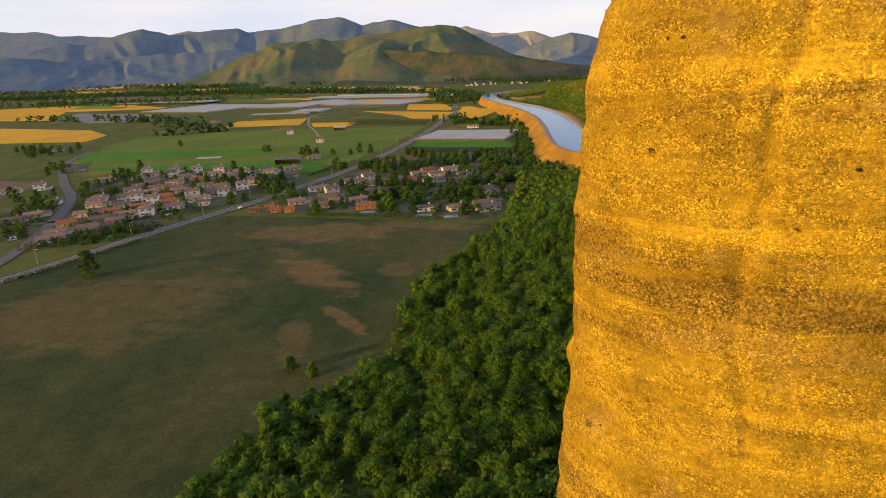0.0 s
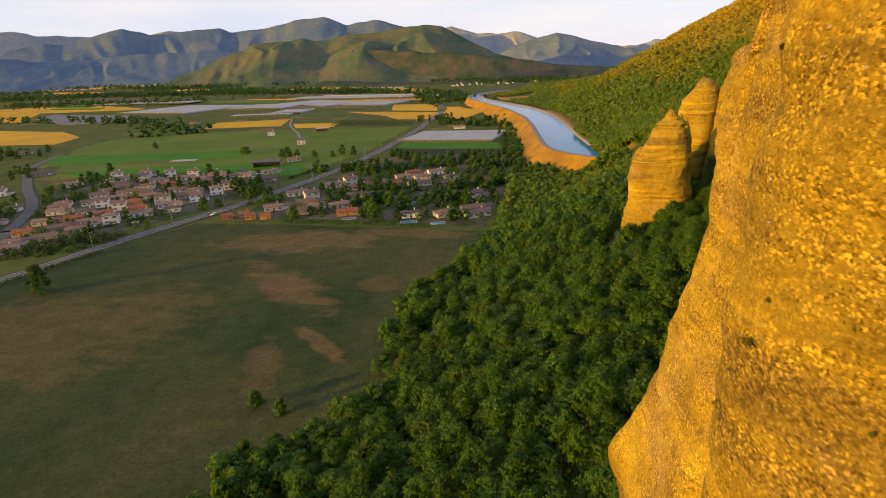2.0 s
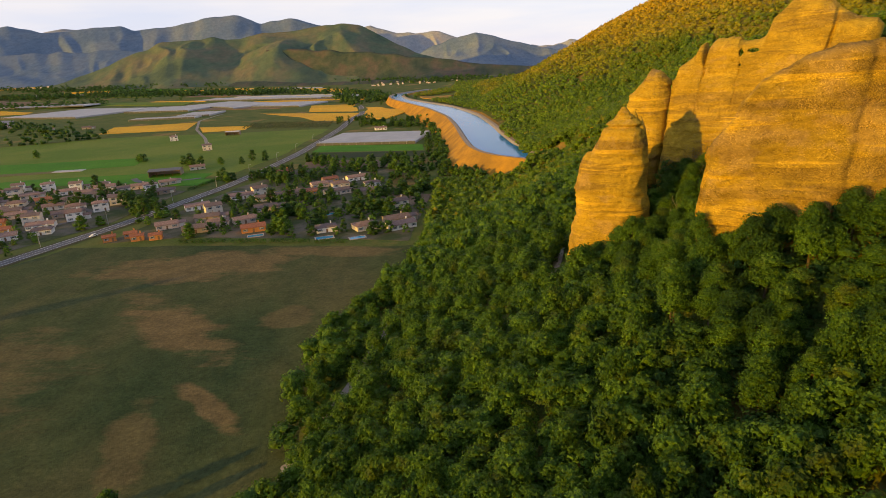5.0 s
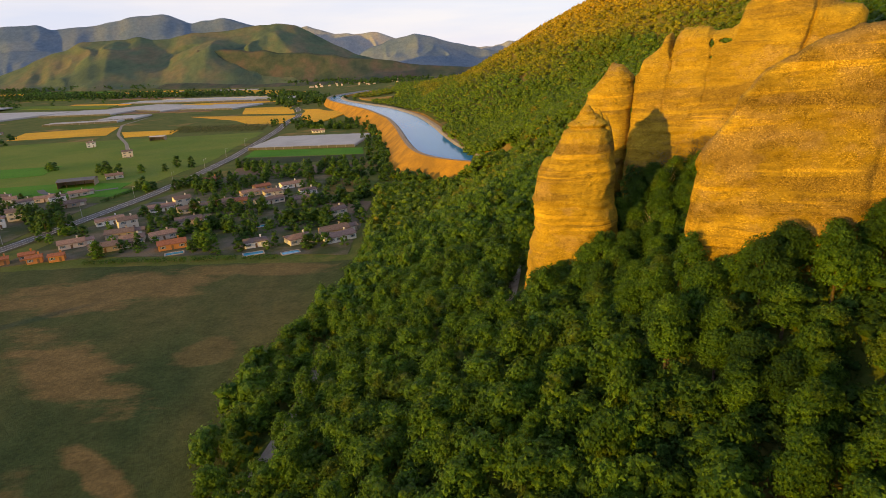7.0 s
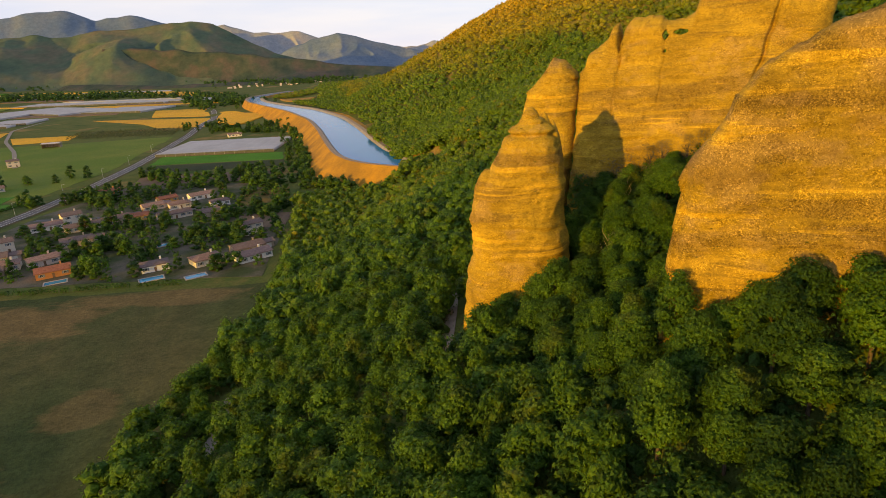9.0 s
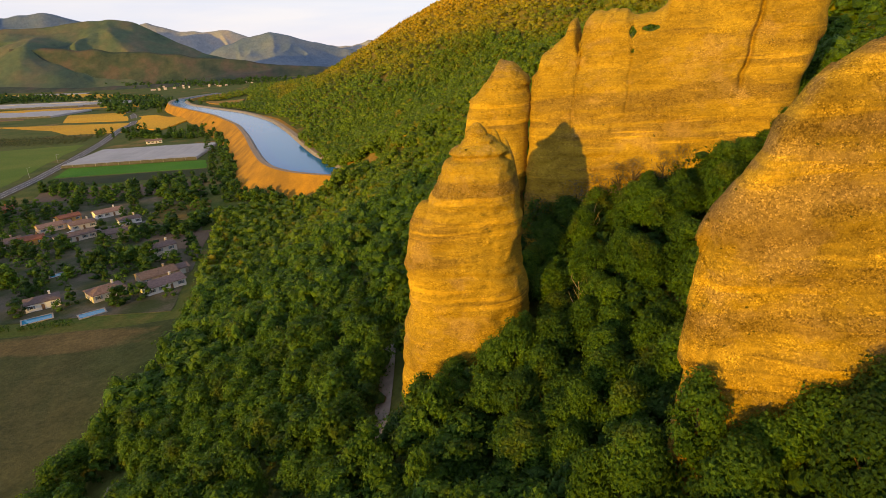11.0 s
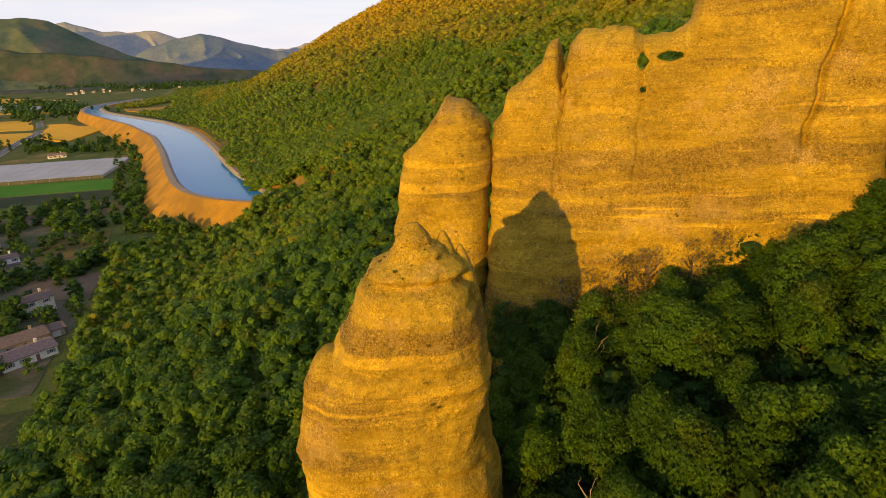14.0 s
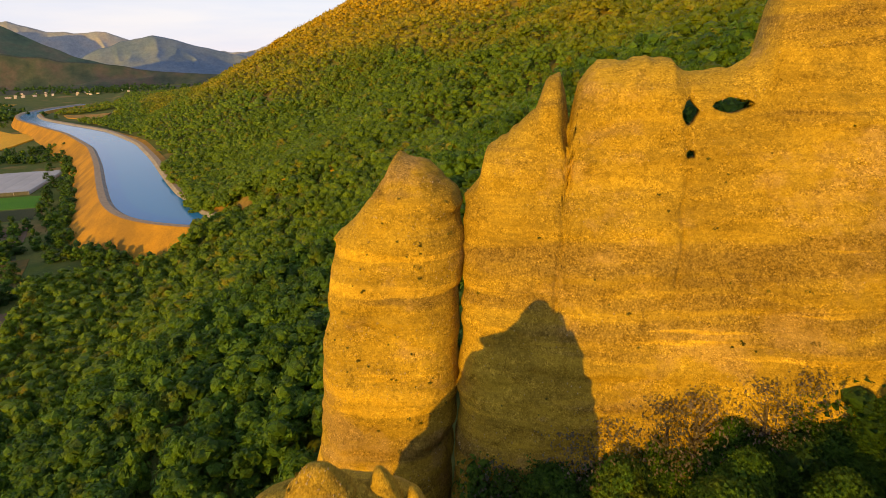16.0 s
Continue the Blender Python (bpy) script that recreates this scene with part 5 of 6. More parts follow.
def hip_bm(w, d, z, rise, over=0.45, th=0.18):
    """A hipped roof with thickness: four slopes and a short ridge along x."""
    bm = bmesh.new()
    hw, hd = w / 2 + over, d / 2 + over
    low = [bm.verts.new((x, y, z - 0.05)) for x, y in ((-hw, -hd), (hw, -hd), (hw, hd), (-hw, hd))]
    eave = [bm.verts.new((x, y, z - 0.05 + th)) for x, y in ((-hw, -hd), (hw, -hd), (hw, hd), (-hw, hd))]
    k = max(0.4, hw - hd)
    r0, r1 = bm.verts.new((-k, 0, z + rise + th)), bm.verts.new((k, 0, z + rise + th))
    bm.faces.new(low[::-1])
    for i in range(4):
        j = (i + 1) % 4
        bm.faces.new((low[i], low[j], eave[j], eave[i]))
    for f in ((eave[0], eave[1], r1, r0), (eave[2], eave[3], r0, r1), (eave[1], eave[2], r1), (eave[3], eave[0], r0)):
        bm.faces.new(f)
    return bm


def wall_bm(w, d, h, rise, x0=0.0, y0=0.0):
    bm = bmesh.new()
    prof = [(-d / 2, -0.5), (-d / 2, h), (0, h + rise), (d / 2, h), (d / 2, -0.5)]
    a = [bm.verts.new((x0 - w / 2, y0 + p[0], p[1])) for p in prof]
    b = [bm.verts.new((x0 + w / 2, y0 + p[0], p[1])) for p in prof]
    for k in range(5):
        j = (k + 1) % 5
        bm.faces.new((a[k], b[k], b[j], a[j]))
    bm.faces.new(a)
    bm.faces.new(b[::-1])
    bmesh.ops.recalc_face_normals(bm, faces=bm.faces)
    return bm


def window_on(house, x, z, y, w=1.2, h=1.25, shut=True):
    """A window in the front wall at y: frame, glass and two open shutters."""
    bm = bmesh.new()
    for x0, x1, z0, z1 in ((-w / 2, -w / 2 + 0.1, 0, h), (w / 2 - 0.1, w / 2, 0, h), (-w / 2 + 0.1, w / 2 - 0.1, 0, 0.1), (-w / 2 + 0.1, w / 2 - 0.1, h - 0.1, h), (-0.04, 0.04, 0.1, h - 0.1)):
        box(bm, x + x0, y - 0.07, z + z0, x + x1, y + 0.05, z + z1)
    win = part("window", bm, FRAME, house)
    bm = bmesh.new()
    box(bm, x - w / 2 + 0.08, y - 0.03, z + 0.08, x + w / 2 - 0.08, y + 0.04, z + h - 0.08)
    part("pane", bm, GLASS, win)
    if shut:
        for s in (-1, 1):
            bm = bmesh.new()
            box(bm, x + s * (w / 2 + 0.32) - 0.29, y - 0.08, z - 0.02, x + s * (w / 2 + 0.32) + 0.29, y - 0.03, z + h + 0.02)
            part("shutter", bm, SHUTTER, win)


def house_kind(w, d, storeys, wall, tile, wing=0.0, label="", hip=False):
    h, rise = 2.8 * storeys, d / 2 * 0.32
    ob = thing("house", label, "house", (0, 0, -80), 0, "houses of the village")
    part("wall", wall_bm(w, d, h, 0.02 if hip else rise), WALLS[wall], ob)
    roof = part("roof", hip_bm(w, d, h, rise) if hip else roof_bm(w, d, h, rise), TILES[tile], ob, "low roof of weathered clay tiles")
    bm = bmesh.new()
    box(bm, w * 0.22, 0.4, h + rise * 0.5, w * 0.22 + 0.7, 1.1, h + rise + 1.0)
    box(bm, w * 0.22 - 0.08, 0.32, h + rise + 1.0, w * 0.22 + 0.78, 1.18, h + rise + 1.14)
    part("chimney", bm, WALLS[wall], roof)
    if wing:
        part("wing_wall", wall_bm(wing, d * 0.72, 2.6, d * 0.11, w / 2 + wing / 2 + 0.01, 0.4), WALLS[wall], ob)
        part("wing_roof", roof_bm(wing - 0.3, d * 0.72, 2.6, d * 0.11, 0.4, 0.18, w / 2 + wing / 2 + 0.46, 0.4), TILES[tile], ob, "lower tiled roof of the wing")
        bm = bmesh.new()
        box(bm, w / 2 + wing / 2 - 1.2, 0.4 - d * 0.36 - 0.05, 0, w / 2 + wing / 2 + 1.2, 0.4 - d * 0.36 + 0.05, 2.1)
        part("garage_door", bm, FRAME, ob, "pale garage door")
    n = max(2, int(w / 3.6))
    for s in range(storeys):
        for k in range(n):
            x = -w / 2 + w * (k + 0.5) / n
            if s == 0 and k == n // 2:
                bm = bmesh.new()
                box(bm, x - 0.5, -d / 2 - 0.06, 0, x + 0.5, -d / 2 + 0.05, 2.1)
                part("door", bm, WOOD, ob)
            else:
                window_on(ob, x, 0.95 + 2.8 * s, -d / 2)
    return ob


HOUSE_KINDS = [
    house_kind(13, 8.5, 1, "cream", 0, 0, "cream single-storey house with a low tiled roof"),
    house_kind(12, 8, 1, "pink", 1, 4, "pink rendered house with a low tiled roof and wing"),
    house_kind(10, 8, 2, "cream", 2, 0, "two-storey cream house with a tiled roof"),
    house_kind(15, 8.5, 1, "white", 1, 0, "long white single-storey house with a tiled roof"),
    house_kind(9, 8, 2, "white", 0, 4.5, "two-storey white house with a lower tiled wing"),
    house_kind(11, 8, 1, "ochre", 3, 0, "ochre yellow house with a red tiled roof"),
    house_kind(13, 8.5, 1, "orange", 3, 0, "orange rendered house with a red tiled roof"),
    house_kind(14, 9, 1, "stone", 2, 5, "stone-coloured house with a brown tiled roof and wing"),
    house_kind(18, 8, 1, "cream", 2, 0, "very long low cream house with a brown tiled roof"),
    house_kind(6.5, 5.0, 1, "orange", 3, 0, "small orange garden house with a red tiled roof"),
    house_kind(11, 7.5, 1, "white", 2, 0, "white house with a dark brown hipped roof", True),
    house_kind(9.5, 8, 2, "white", 1, 0, "two-storey white house with a hipped tiled roof", True),
    house_kind(12, 9, 1, "cream", 0, 0, "cream house with a broad hipped tiled roof", True),
]
W1 = [(-365, 311, 7), (-363, 327, 1), (-384, 366, 10), (-348, 370, 0), (-324, 330, 1), (-308, 338, 5), (-290, 330, 1), (-276, 334, 11), (-316, 306, 5), (-300, 316, 7), (-284, 313, 12), (-304, 284, 1), (-290, 296, 7), (-296, 272, 3)]
W2 = [(-354, 380, 12), (-331, 386, 8), (-338, 357, 1), (-314, 356, 10), (-296, 352, 5), (-299, 384, 6), (-280, 366, 5), (-268, 352, 3), (-252, 363, 10), (-322, 400, 1), (-350, 424, 7), (-327, 419, 8), (-300, 405, 1), (-276, 388, 2)]
W3 = [(-409, 453, 3), (-360, 451, 7), (-392, 488, 11), (-366, 494, 4), (-341, 494, 11), (-316, 492, 4), (-336, 466, 1), (-290, 488, 3), (-282, 462, 8), (-248, 435, 2), (-252, 393, 4), (-496, 508, 7), (-448, 418, 4), (-466, 406, 3)]
MID = [(-199, 343, 9), (-190, 349, 9), (-183, 343, 9), (-173, 344, 9), (-178, 366, 1), (-180, 411, 3), (-163, 397, 2), (-160, 381, 7), (-156, 356, 7), (-148, 368, 12), (-134, 372, 1), (-122, 354, 6)]
EAST = [(-160, 437, 3), (-150, 446, 2), (-138, 430, 8), (-124, 440, 7), (-130, 400, 7), (-113, 442, 5), (-93, 440, 8), (-72, 438, 7), (-112, 466, 1), (-108, 484, 5), (-96, 465, 12), (-88, 487, 3), (-72, 463, 10), (-44, 392, 2), (-42, 362, 7)]
SOUTH = [(-79, 348, 10), (-58, 350, 12), (-38, 350, 3), (-156, 523, 6), (-234, 463, 7), (-382, 790, 11), (-295, 691, 2), (-250, 566, 0), (-667, 665, 1), (-116, 812, 3), (-640, 1010, 7), (-705, 1010, 0), (-860, 1120, 3)]
rng = random.Random(9)
# infill houses between those of the western quarter
W4 = []
while len(W4) < 24:
    x, y = rng.uniform(-410, -244), rng.uniform(270, 500)
    apart = min(math.hypot(x - a[0], y - a[1]) for a in W1 + W2 + W3 + W4)
    if apart > 14.5 and -392 + 0.48 * (480 - y) < x < -236 - 0.36 * (440 - y) and not near_line(x, y, MAIN_ROAD, 14) and not near_line(x, y, [(-285, 215), (-322, 294), (-372, 370), (-440, 436), (-526, 523)], 12):
        W4.append((x, y, rng.choice((0, 1, 2, 3, 10, 4, 5, 7, 11, 12, 12))))
for rows, bearing in ((W1, 34), (W2, 30), (W3, 28), (W4, 30), (MID, 28), (EAST, 26), (SOUTH, 24)):
    for x, y, k in rows:
        copy_thing(HOUSE_KINDS[k], pose(x, y, float(land(x, y)) + 0.15, 0, 0, bearing + rng.uniform(-9, 9)))
for ob in HOUSE_KINDS:
    for c in ob.children_recursive:
        bpy.data.objects.remove(c)
    bpy.data.objects.remove(ob)


BARN_ROOF = simple("barn_sheeting", (0.12, 0.12, 0.14), 0.6, 0.2, 0.3)
PALE_ROOF = simple("pale_sheeting", (0.55, 0.53, 0.52), 0.6, 0.15, 0.3)


def barn(x, y, turn, w, d, h, mat, label):
    """An open-fronted farm shed: posts, back and side walls, a low roof."""
    ob = thing("barn", label, "barn", (x, y, float(land(x, y)) + 0.1), turn)
    part("roof", roof_bm(w, d, h, d * 0.09, 0.6, 0.2), mat, ob)
    for x0, y0, x1, y1 in ((-w / 2, d / 2 - 0.2, w / 2, d / 2), (-w / 2, -d / 2 + 0.4, -w / 2 + 0.2, d / 2 - 0.2), (w / 2 - 0.2, -d / 2 + 0.4, w / 2, d / 2 - 0.2)):
        bm = bmesh.new()
        box(bm, x0, y0, -0.3, x1, y1, h)
        part("wall", bm, WALLS["stone"], ob)
    n = max(2, int(w / 6))
    for k in range(n + 1):
        bm = bmesh.new()
        px = -w / 2 + 0.15 + (w - 0.3) * k / n
        box(bm, px - 0.15, -d / 2, -0.3, px + 0.15, -d / 2 + 0.3, h)
        part("post", bm, WOOD, ob)


barn(-266, 540, 14, 26, 14, 5.0, BARN_ROOF, "long open farm shed with a dark sheet roof beside the fields")
barn(-318, 826, 4, 18, 9, 4.5, PALE_ROOF, "open farm shed with a pale roof beside the track")


def far_houses(spots, label):
    """Many small gabled houses at the foot of the hills, in one mesh."""
    g = np.random.default_rng(len(spots))
    vs, fs, n = [], [], 0
    for x, y in spots:
        w, d, h, r, t = g.uniform(2, 4), g.uniform(2, 2.6), g.uniform(2.2, 3.8), g.uniform(0.8, 1.3), g.uniform(-0.5, 0.5)
        q = np.array([(sx * w, sy * d, z) for sx in (-1, 1) for sy, z in ((-1, -2), (-1, h), (0, h + r), (1, h), (1, -2))], float)
        c, s = math.cos(t), math.sin(t)
        q = np.c_[q[:, 0] * c - q[:, 1] * s + x, q[:, 0] * s + q[:, 1] * c + y, q[:, 2] + float(land(x, y))]
        vs.append(q)
        fs += [tuple(n + i for i in f) for f in ((0, 1, 6, 5), (1, 2, 7, 6), (2, 3, 8, 7), (3, 4, 9, 8), (0, 1, 2, 3), (0, 3, 4), (5, 6, 7, 8), (5, 8, 9))]
        n += 10
    me = bpy.data.meshes.new("far_village")
    me.from_pydata(np.concatenate(vs).tolist(), [], fs)
    me.materials.append(WALLS["pink"])
    for k, face in enumerate(me.polygons):
        face.use_smooth = False
    tagged(new("far_village", me), label, "houses", kind="stuff")


far_rng = random.Random(31)
far_houses([(far_rng.uniform(-330, -40), far_rng.uniform(2050, 2330)) for _ in range(46)], "scattered pale houses at the foot of the far hills")
far_houses([(-2350 + 700 * q + far_rng.gauss(0, 60), 2480 + 420 * q + far_rng.gauss(0, 60)) for q in [far_rng.random() for _ in range(60)]], "scattered pale houses of a far hill town")

# ---- plastic tunnels and sheds on the plain ----
PLASTIC = simple("greenhouse_plastic", (0.40, 0.385, 0.385), 0.5, 0.15, 0.05, 0.3)
DARK_END = simple("dark_end_wall", (0.10, 0.105, 0.10), 0.8, 0.25, 0.4)
STEEL = simple("galvanised_steel", (0.35, 0.35, 0.36), 0.5, 0.15)


def greenhouse(x, y, w, d, turn, spans, h=3.2, label="long white plastic growing tunnels side by side", arc=8):
    """Spans side by side, their arches running along the local y axis."""
    ob = thing("greenhouse", label, "greenhouse", (x, y, float(land(x, y))), turn, "plastic tunnels on the plain")
    s = w / spans
    rows = []
    for k in range(spans):
        for a in range(arc):
            th = math.pi * a / arc
            rows.append((-w / 2 + s * k + s / 2 - math.cos(th) * s / 2, h * 0.72 + math.sin(th) * h * 0.05))
    rows.append((w / 2, h * 0.72))
    prof = np.array([(-w / 2, 0.0)] + rows + [(w / 2, 0.0)])
    v = np.concatenate([np.c_[prof[:, 0], np.full(len(prof), yy), prof[:, 1]] for yy in (-d / 2, d / 2)])
    n = len(prof)
    f = np.array([(i, i + 1, n + i + 1, n + i) for i in range(n - 1)])
    child("cover", mesh_of("cover", v, f[:, ::-1], PLASTIC), ob, "milky plastic sheeting")
    # end walls much darker than the cover
    for yy in (-d / 2, d / 2):
        bm = bmesh.new()
        vs = [bm.verts.new((px, yy, pz)) for px, pz in prof]
        bm.faces.new(vs)
        part("end_wall", bm, DARK_END, ob, "dark end wall")
    bm = bmesh.new()
    box(bm, -0.12, -0.2, 0, 0.12, 0.04, h * 0.74)
    post = part("post", bm, STEEL, ob)
    post.location = (-w / 2, -d / 2, 0)
    for k in range(1, spans + 1):
        child("post", post.data, ob).location = (-w / 2 + s * k, -d / 2, 0)
    return ob


greenhouse(-108, 722, 112, 88, -8, 12, 3.4, "wide flat block of white plastic growing tunnels")
for x, y, w, d, turn, spans in ((-1230, 1622, 470, 66, -8, 20), (-900, 1390, 250, 210, -20, 14), (-670, 1378, 165, 125, -12, 12), (-557, 1430, 230, 120, -40, 14), (-395, 1352, 125, 110, -20, 12), (-550, 1630, 390, 90, -18, 20), (-528, 1197, 68, 80, 0, 6), (-567, 1132, 125, 30, 0, 10), (-300, 1560, 120, 90, -20, 8)):
    greenhouse(x, y, w, d, turn, spans, 4.0)
# long narrow strips of crops, stubble and sheeting across the plain
strip_rng = random.Random(63)
for k in range(34):
    y = 1340 + 1000 * (k / 34) + strip_rng.uniform(-20, 20)
    x = -y * strip_rng.uniform(0.24, 0.95) + 30
    w, d, sk = strip_rng.uniform(70, 190), strip_rng.uniform(16, 42), strip_rng.uniform(-0.28, -0.1)
    name, mat, label = strip_rng.choice((("wheat_field", WHEAT, "narrow golden stubble strip on the plain"), ("hay_field", PALE, "narrow strip of pale mown hay"), ("green_field", GREEN, "narrow green crop strip on the plain"), ("young_crop_field", BRIGHT, "narrow bright green strip of young crop"), ("plastic_strip", PLASTIC, "long strip of pale sheeting over a crop"), ("earth_field", EARTH, "narrow strip of bare brown earth")))
    flat_patch(name, [(x - w, y - d - sk * w), (x + w, y - d + sk * w), (x + w * 0.94, y + d + sk * w), (x - w * 0.97, y + d - sk * w)], mat, 0.6 + 0.03 * k, label, "field", 5)
flat_patch("net_field", [(-1205, 1250), (-975, 1075), (-835, 1090), (-963, 1262), (-1240, 1345)], crop_material("grey_net", (0.22, 0.22, 0.26), (0.27, 0.26, 0.30), 0.01, 8.0, 40), 1.2, "crop under dark grey netting", "field")
flat_patch("solar_field", [(-1180, 2560), (-1010, 2500), (-1050, 2760), (-1230, 2800)], crop_material("blue_grey_cover", (0.22, 0.24, 0.28), (0.27, 0.28, 0.31), 0.01, 8.0, 40), 1.0, "blue-grey covered field below the hill", "field")
flat_patch("plastic_strip", [(-400, 588), (-372, 590), (-370, 580), (-398, 577)], PLASTIC, 0.5, "strip of pale plastic sheet over a crop", "field")

# ---- village and plain trees ----
small = [tree_kind(300 + k, h, w, 17, 30, 0.42, m, lab, tall, nm, "trees of the village") for k, (h, w, m, lab, tall, nm) in enumerate((
    (7.5, 6.5, LEAF, "round leafy garden tree on grass", 1.0, "garden_tree"), (9.5, 7.5, LEAF_DARK, "dark leafy tree between the houses", 1.0, "garden_tree"),
    (11.0, 4.2, LEAF_DARK, "narrow dark cypress beside a garden", 1.0, "cypress"), (4.6, 4.4, LEAF_GREY, "small grey-green olive tree on dry grass", 1.0, "olive_tree"), (12.0, 8.5, LEAF_DARK, "tall dark conifer beside the road", 0.9, "conifer")))]
TREES_A = [(-729, 663, 1), (-690, 640, 1), (-650, 610, 1), (-637, 625, 1), (-620, 640, 1), (-642, 677, 1), (-449, 389, 1), (-425, 372, 1), (-397, 360, 0), (-511, 491, 1), (-421, 516, 1), (-489, 683, 0), (-288, 429, 1), (-299, 430, 1), (-272, 429, 1), (-269, 452, 4), (-301, 494, 4), (-219, 427, 4), (-208, 396, 4), (-230, 451, 2), (-225, 377, 0), (-231, 368, 0), (-229, 417, 4), (-262, 440, 4), (-255, 446, 2), (-280, 436, 0), (-240, 428, 4)]
TREES_B = [(-177, 377, 1), (-268, 591, 4), (-135, 425, 1), (-121, 424, 1), (-111, 420, 4), (-93, 424, 0), (-73, 413, 1), (-112, 377, 0), (-99, 377, 0), (-175, 500, 1), (-165, 514, 1), (-143, 485, 0), (-133, 498, 1), (-198, 600, 1), (-212, 604, 1), (-237, 588, 0), (-216, 586, 1), (-52, 338, 1), (-48, 385, 4), (-33, 402, 1), (-45, 433, 1), (-32, 466, 1), (-75, 494, 1), (-93, 520, 0), (-115, 526, 0), (-102, 345, 0), (-154, 344, 0), (-108, 352, 0)]
TREES_C = [(-59, 881, 1), (-50, 800, 1), (-54, 719, 1), (-44, 650, 1), (-38, 585, 1), (-46, 545, 0), (-55, 521, 0), (-76, 554, 0), (-108, 870, 1), (-135, 880, 1), (-173, 890, 2), (-192, 900, 2), (-102, 545, 0), (-86, 860, 2), (-70, 845, 1), (-122, 850, 0), (-150, 860, 1), (-40, 620, 1), (-46, 690, 1), (-42, 560, 1), (-62, 905, 1), (-64, 530, 1), (-57, 760, 1), (-56, 840, 1)]


def plant(kind, x, y, lo=0.8, hi=1.2):
    ob = copy_thing(small[kind], pose(x, y, float(land(x, y)), 0, 0, rng.uniform(0, 360)))
    s = rng.uniform(lo, hi)
    ob.scale = (s, s, s * rng.uniform(0.85, 1.1))


for rows in (TREES_A, TREES_B, TREES_C):
    for x, y, k in rows:
        plant(k, x, y)
olives = []
for k in range(70):
    t = rng.random()
    olives.append((-294 + 54 * t + rng.uniform(-14, 2), 250 + 52 * t + rng.uniform(-4, 12)))
woodland("olive_grove", olives, "grove of small grey-green olive trees beside the road", LEAF_GREY, 6, 14, 0.4, 4.6, 4.8, 41, tall=1.15)
gardens = []
homes = [(x, y) for rows in (W1, W2, W3, W4, MID, EAST, SOUTH) for x, y, k in rows]
for k in range(2600):
    x, y = (rng.uniform(-420, -240), rng.uniform(262, 500)) if k % 2 else (rng.uniform(-176, -33), rng.uniform(338, 540))
    if min(math.hypot(x - a, y - b - 1) for a, b in homes) > 9.5 and not near_line(x, y, MAIN_ROAD, 9) and not near_line(x, y, [(-285, 215), (-322, 294), (-372, 370), (-440, 436), (-526, 523)], 7) and min([math.hypot(x - a, y - b) for a, b in gardens] + [99]) > 4.8 and vnoise(x / 24, y / 24, 0.0, 61) > (-0.02 if k % 2 == 0 else -0.15):
        gardens.append((x, y))
woodland("garden_greenery", [q for k, q in enumerate(gardens) if k % 3], "shrubs and low trees in the village gardens", LEAF, 7, 16, 0.45, 4.8, 5.0, 42, tall=1.0)
woodland("garden_greenery", gardens[::3], "dark shrubs and trees in the village gardens", LEAF_DARK, 9, 16, 0.5, 7.6, 5.4, 43, tall=1.0)
plant(1, -219, 216, 1.35, 1.4)
plant(0, -77, 141, 0.75, 0.8)
plant(0, -68, 138, 0.6, 0.65)
for ob in small:
    for c in list(ob.children):
        bpy.data.objects.remove(c)
    bpy.data.objects.remove(ob)


def hedge(pts, width, height, label):
    """A clipped row of shrubs: leaf sprays over a long rounded ridge."""
    g = np.random.default_rng(len(pts) * 7 + int(width * 10))
    p = offset_line(pts, 0, 1.4, 0)
    vs, fs, n = [], [], 0
    for x, y, z in p:
        v, f = sprays(g, np.array((x + g.normal() * 0.3, y + g.normal() * 0.3, z + height * 0.45)), width * (0.7 + 0.3 * g.random()), 40, 0.38, height / width * 0.8)
        vs.append(v), fs.append(f + n)
        n += len(v)
    return tagged(new("hedge", mesh_of("hedge", np.concatenate(vs), np.concatenate(fs), LEAF_DARK)), label, "hedge")


hedge([(-155, 334), (-130, 332)], 1.4, 2.0, "dark green hedge along the field edge")
hedge([(-126, 331), (-100, 329), (-84, 328)], 1.4, 2.2, "clipped green hedge along the field edge")
hedge([(-80, 327), (-64, 326)], 1.3, 2.0, "clipped green hedge beside a garden")
hedge([(-258, 205), (-246, 240), (-236, 275)], 1.2, 1.6, "low rough hedge along the road verge")
hedge([(-214, 470), (-208, 500), (-204, 528)], 1.6, 2.2, "dark green roadside hedge")

belt = np.random.default_rng(77)
spots = []
for x0, y0, x1, y1, wide_, count in ((-2300, 1900, -1500, 1980, 160, 420), (-1500, 2000, -560, 1900, 150, 560), (-1700, 2350, -1000, 2500, 120, 170), (-560, 1900, -260, 1560, 60, 80), (-1250, 1180, -700, 1040, 26, 60), (-700, 960, -600, 900, 20, 16), (-640, 800, -520, 860, 10, 14), (-2900, 2300, -2100, 2250, 140, 160), (-250, 1480, -150, 1250, 40, 60), (-1000, 2950, -300, 2450, 120, 150), (-300, 2350, 300, 2000, 200, 200), (-1700, 1620, -1000, 1640, 90, 160), (-1260, 2100, -600, 1850, 90, 200), (-3400, 3200, -1330, 2280, 160, 420), (-350, 1750, -190, 1420, 24, 60), (-330, 1560, -230, 1240, 30, 60), (-345, 2600, -60, 2150, 130, 220)):
    t = belt.random(count)
    spots += [(x0 + (x1 - x0) * a + belt.normal() * wide_ * 0.4, y0 + (y1 - y0) * a + belt.normal() * wide_ * 0.4) for a in t]
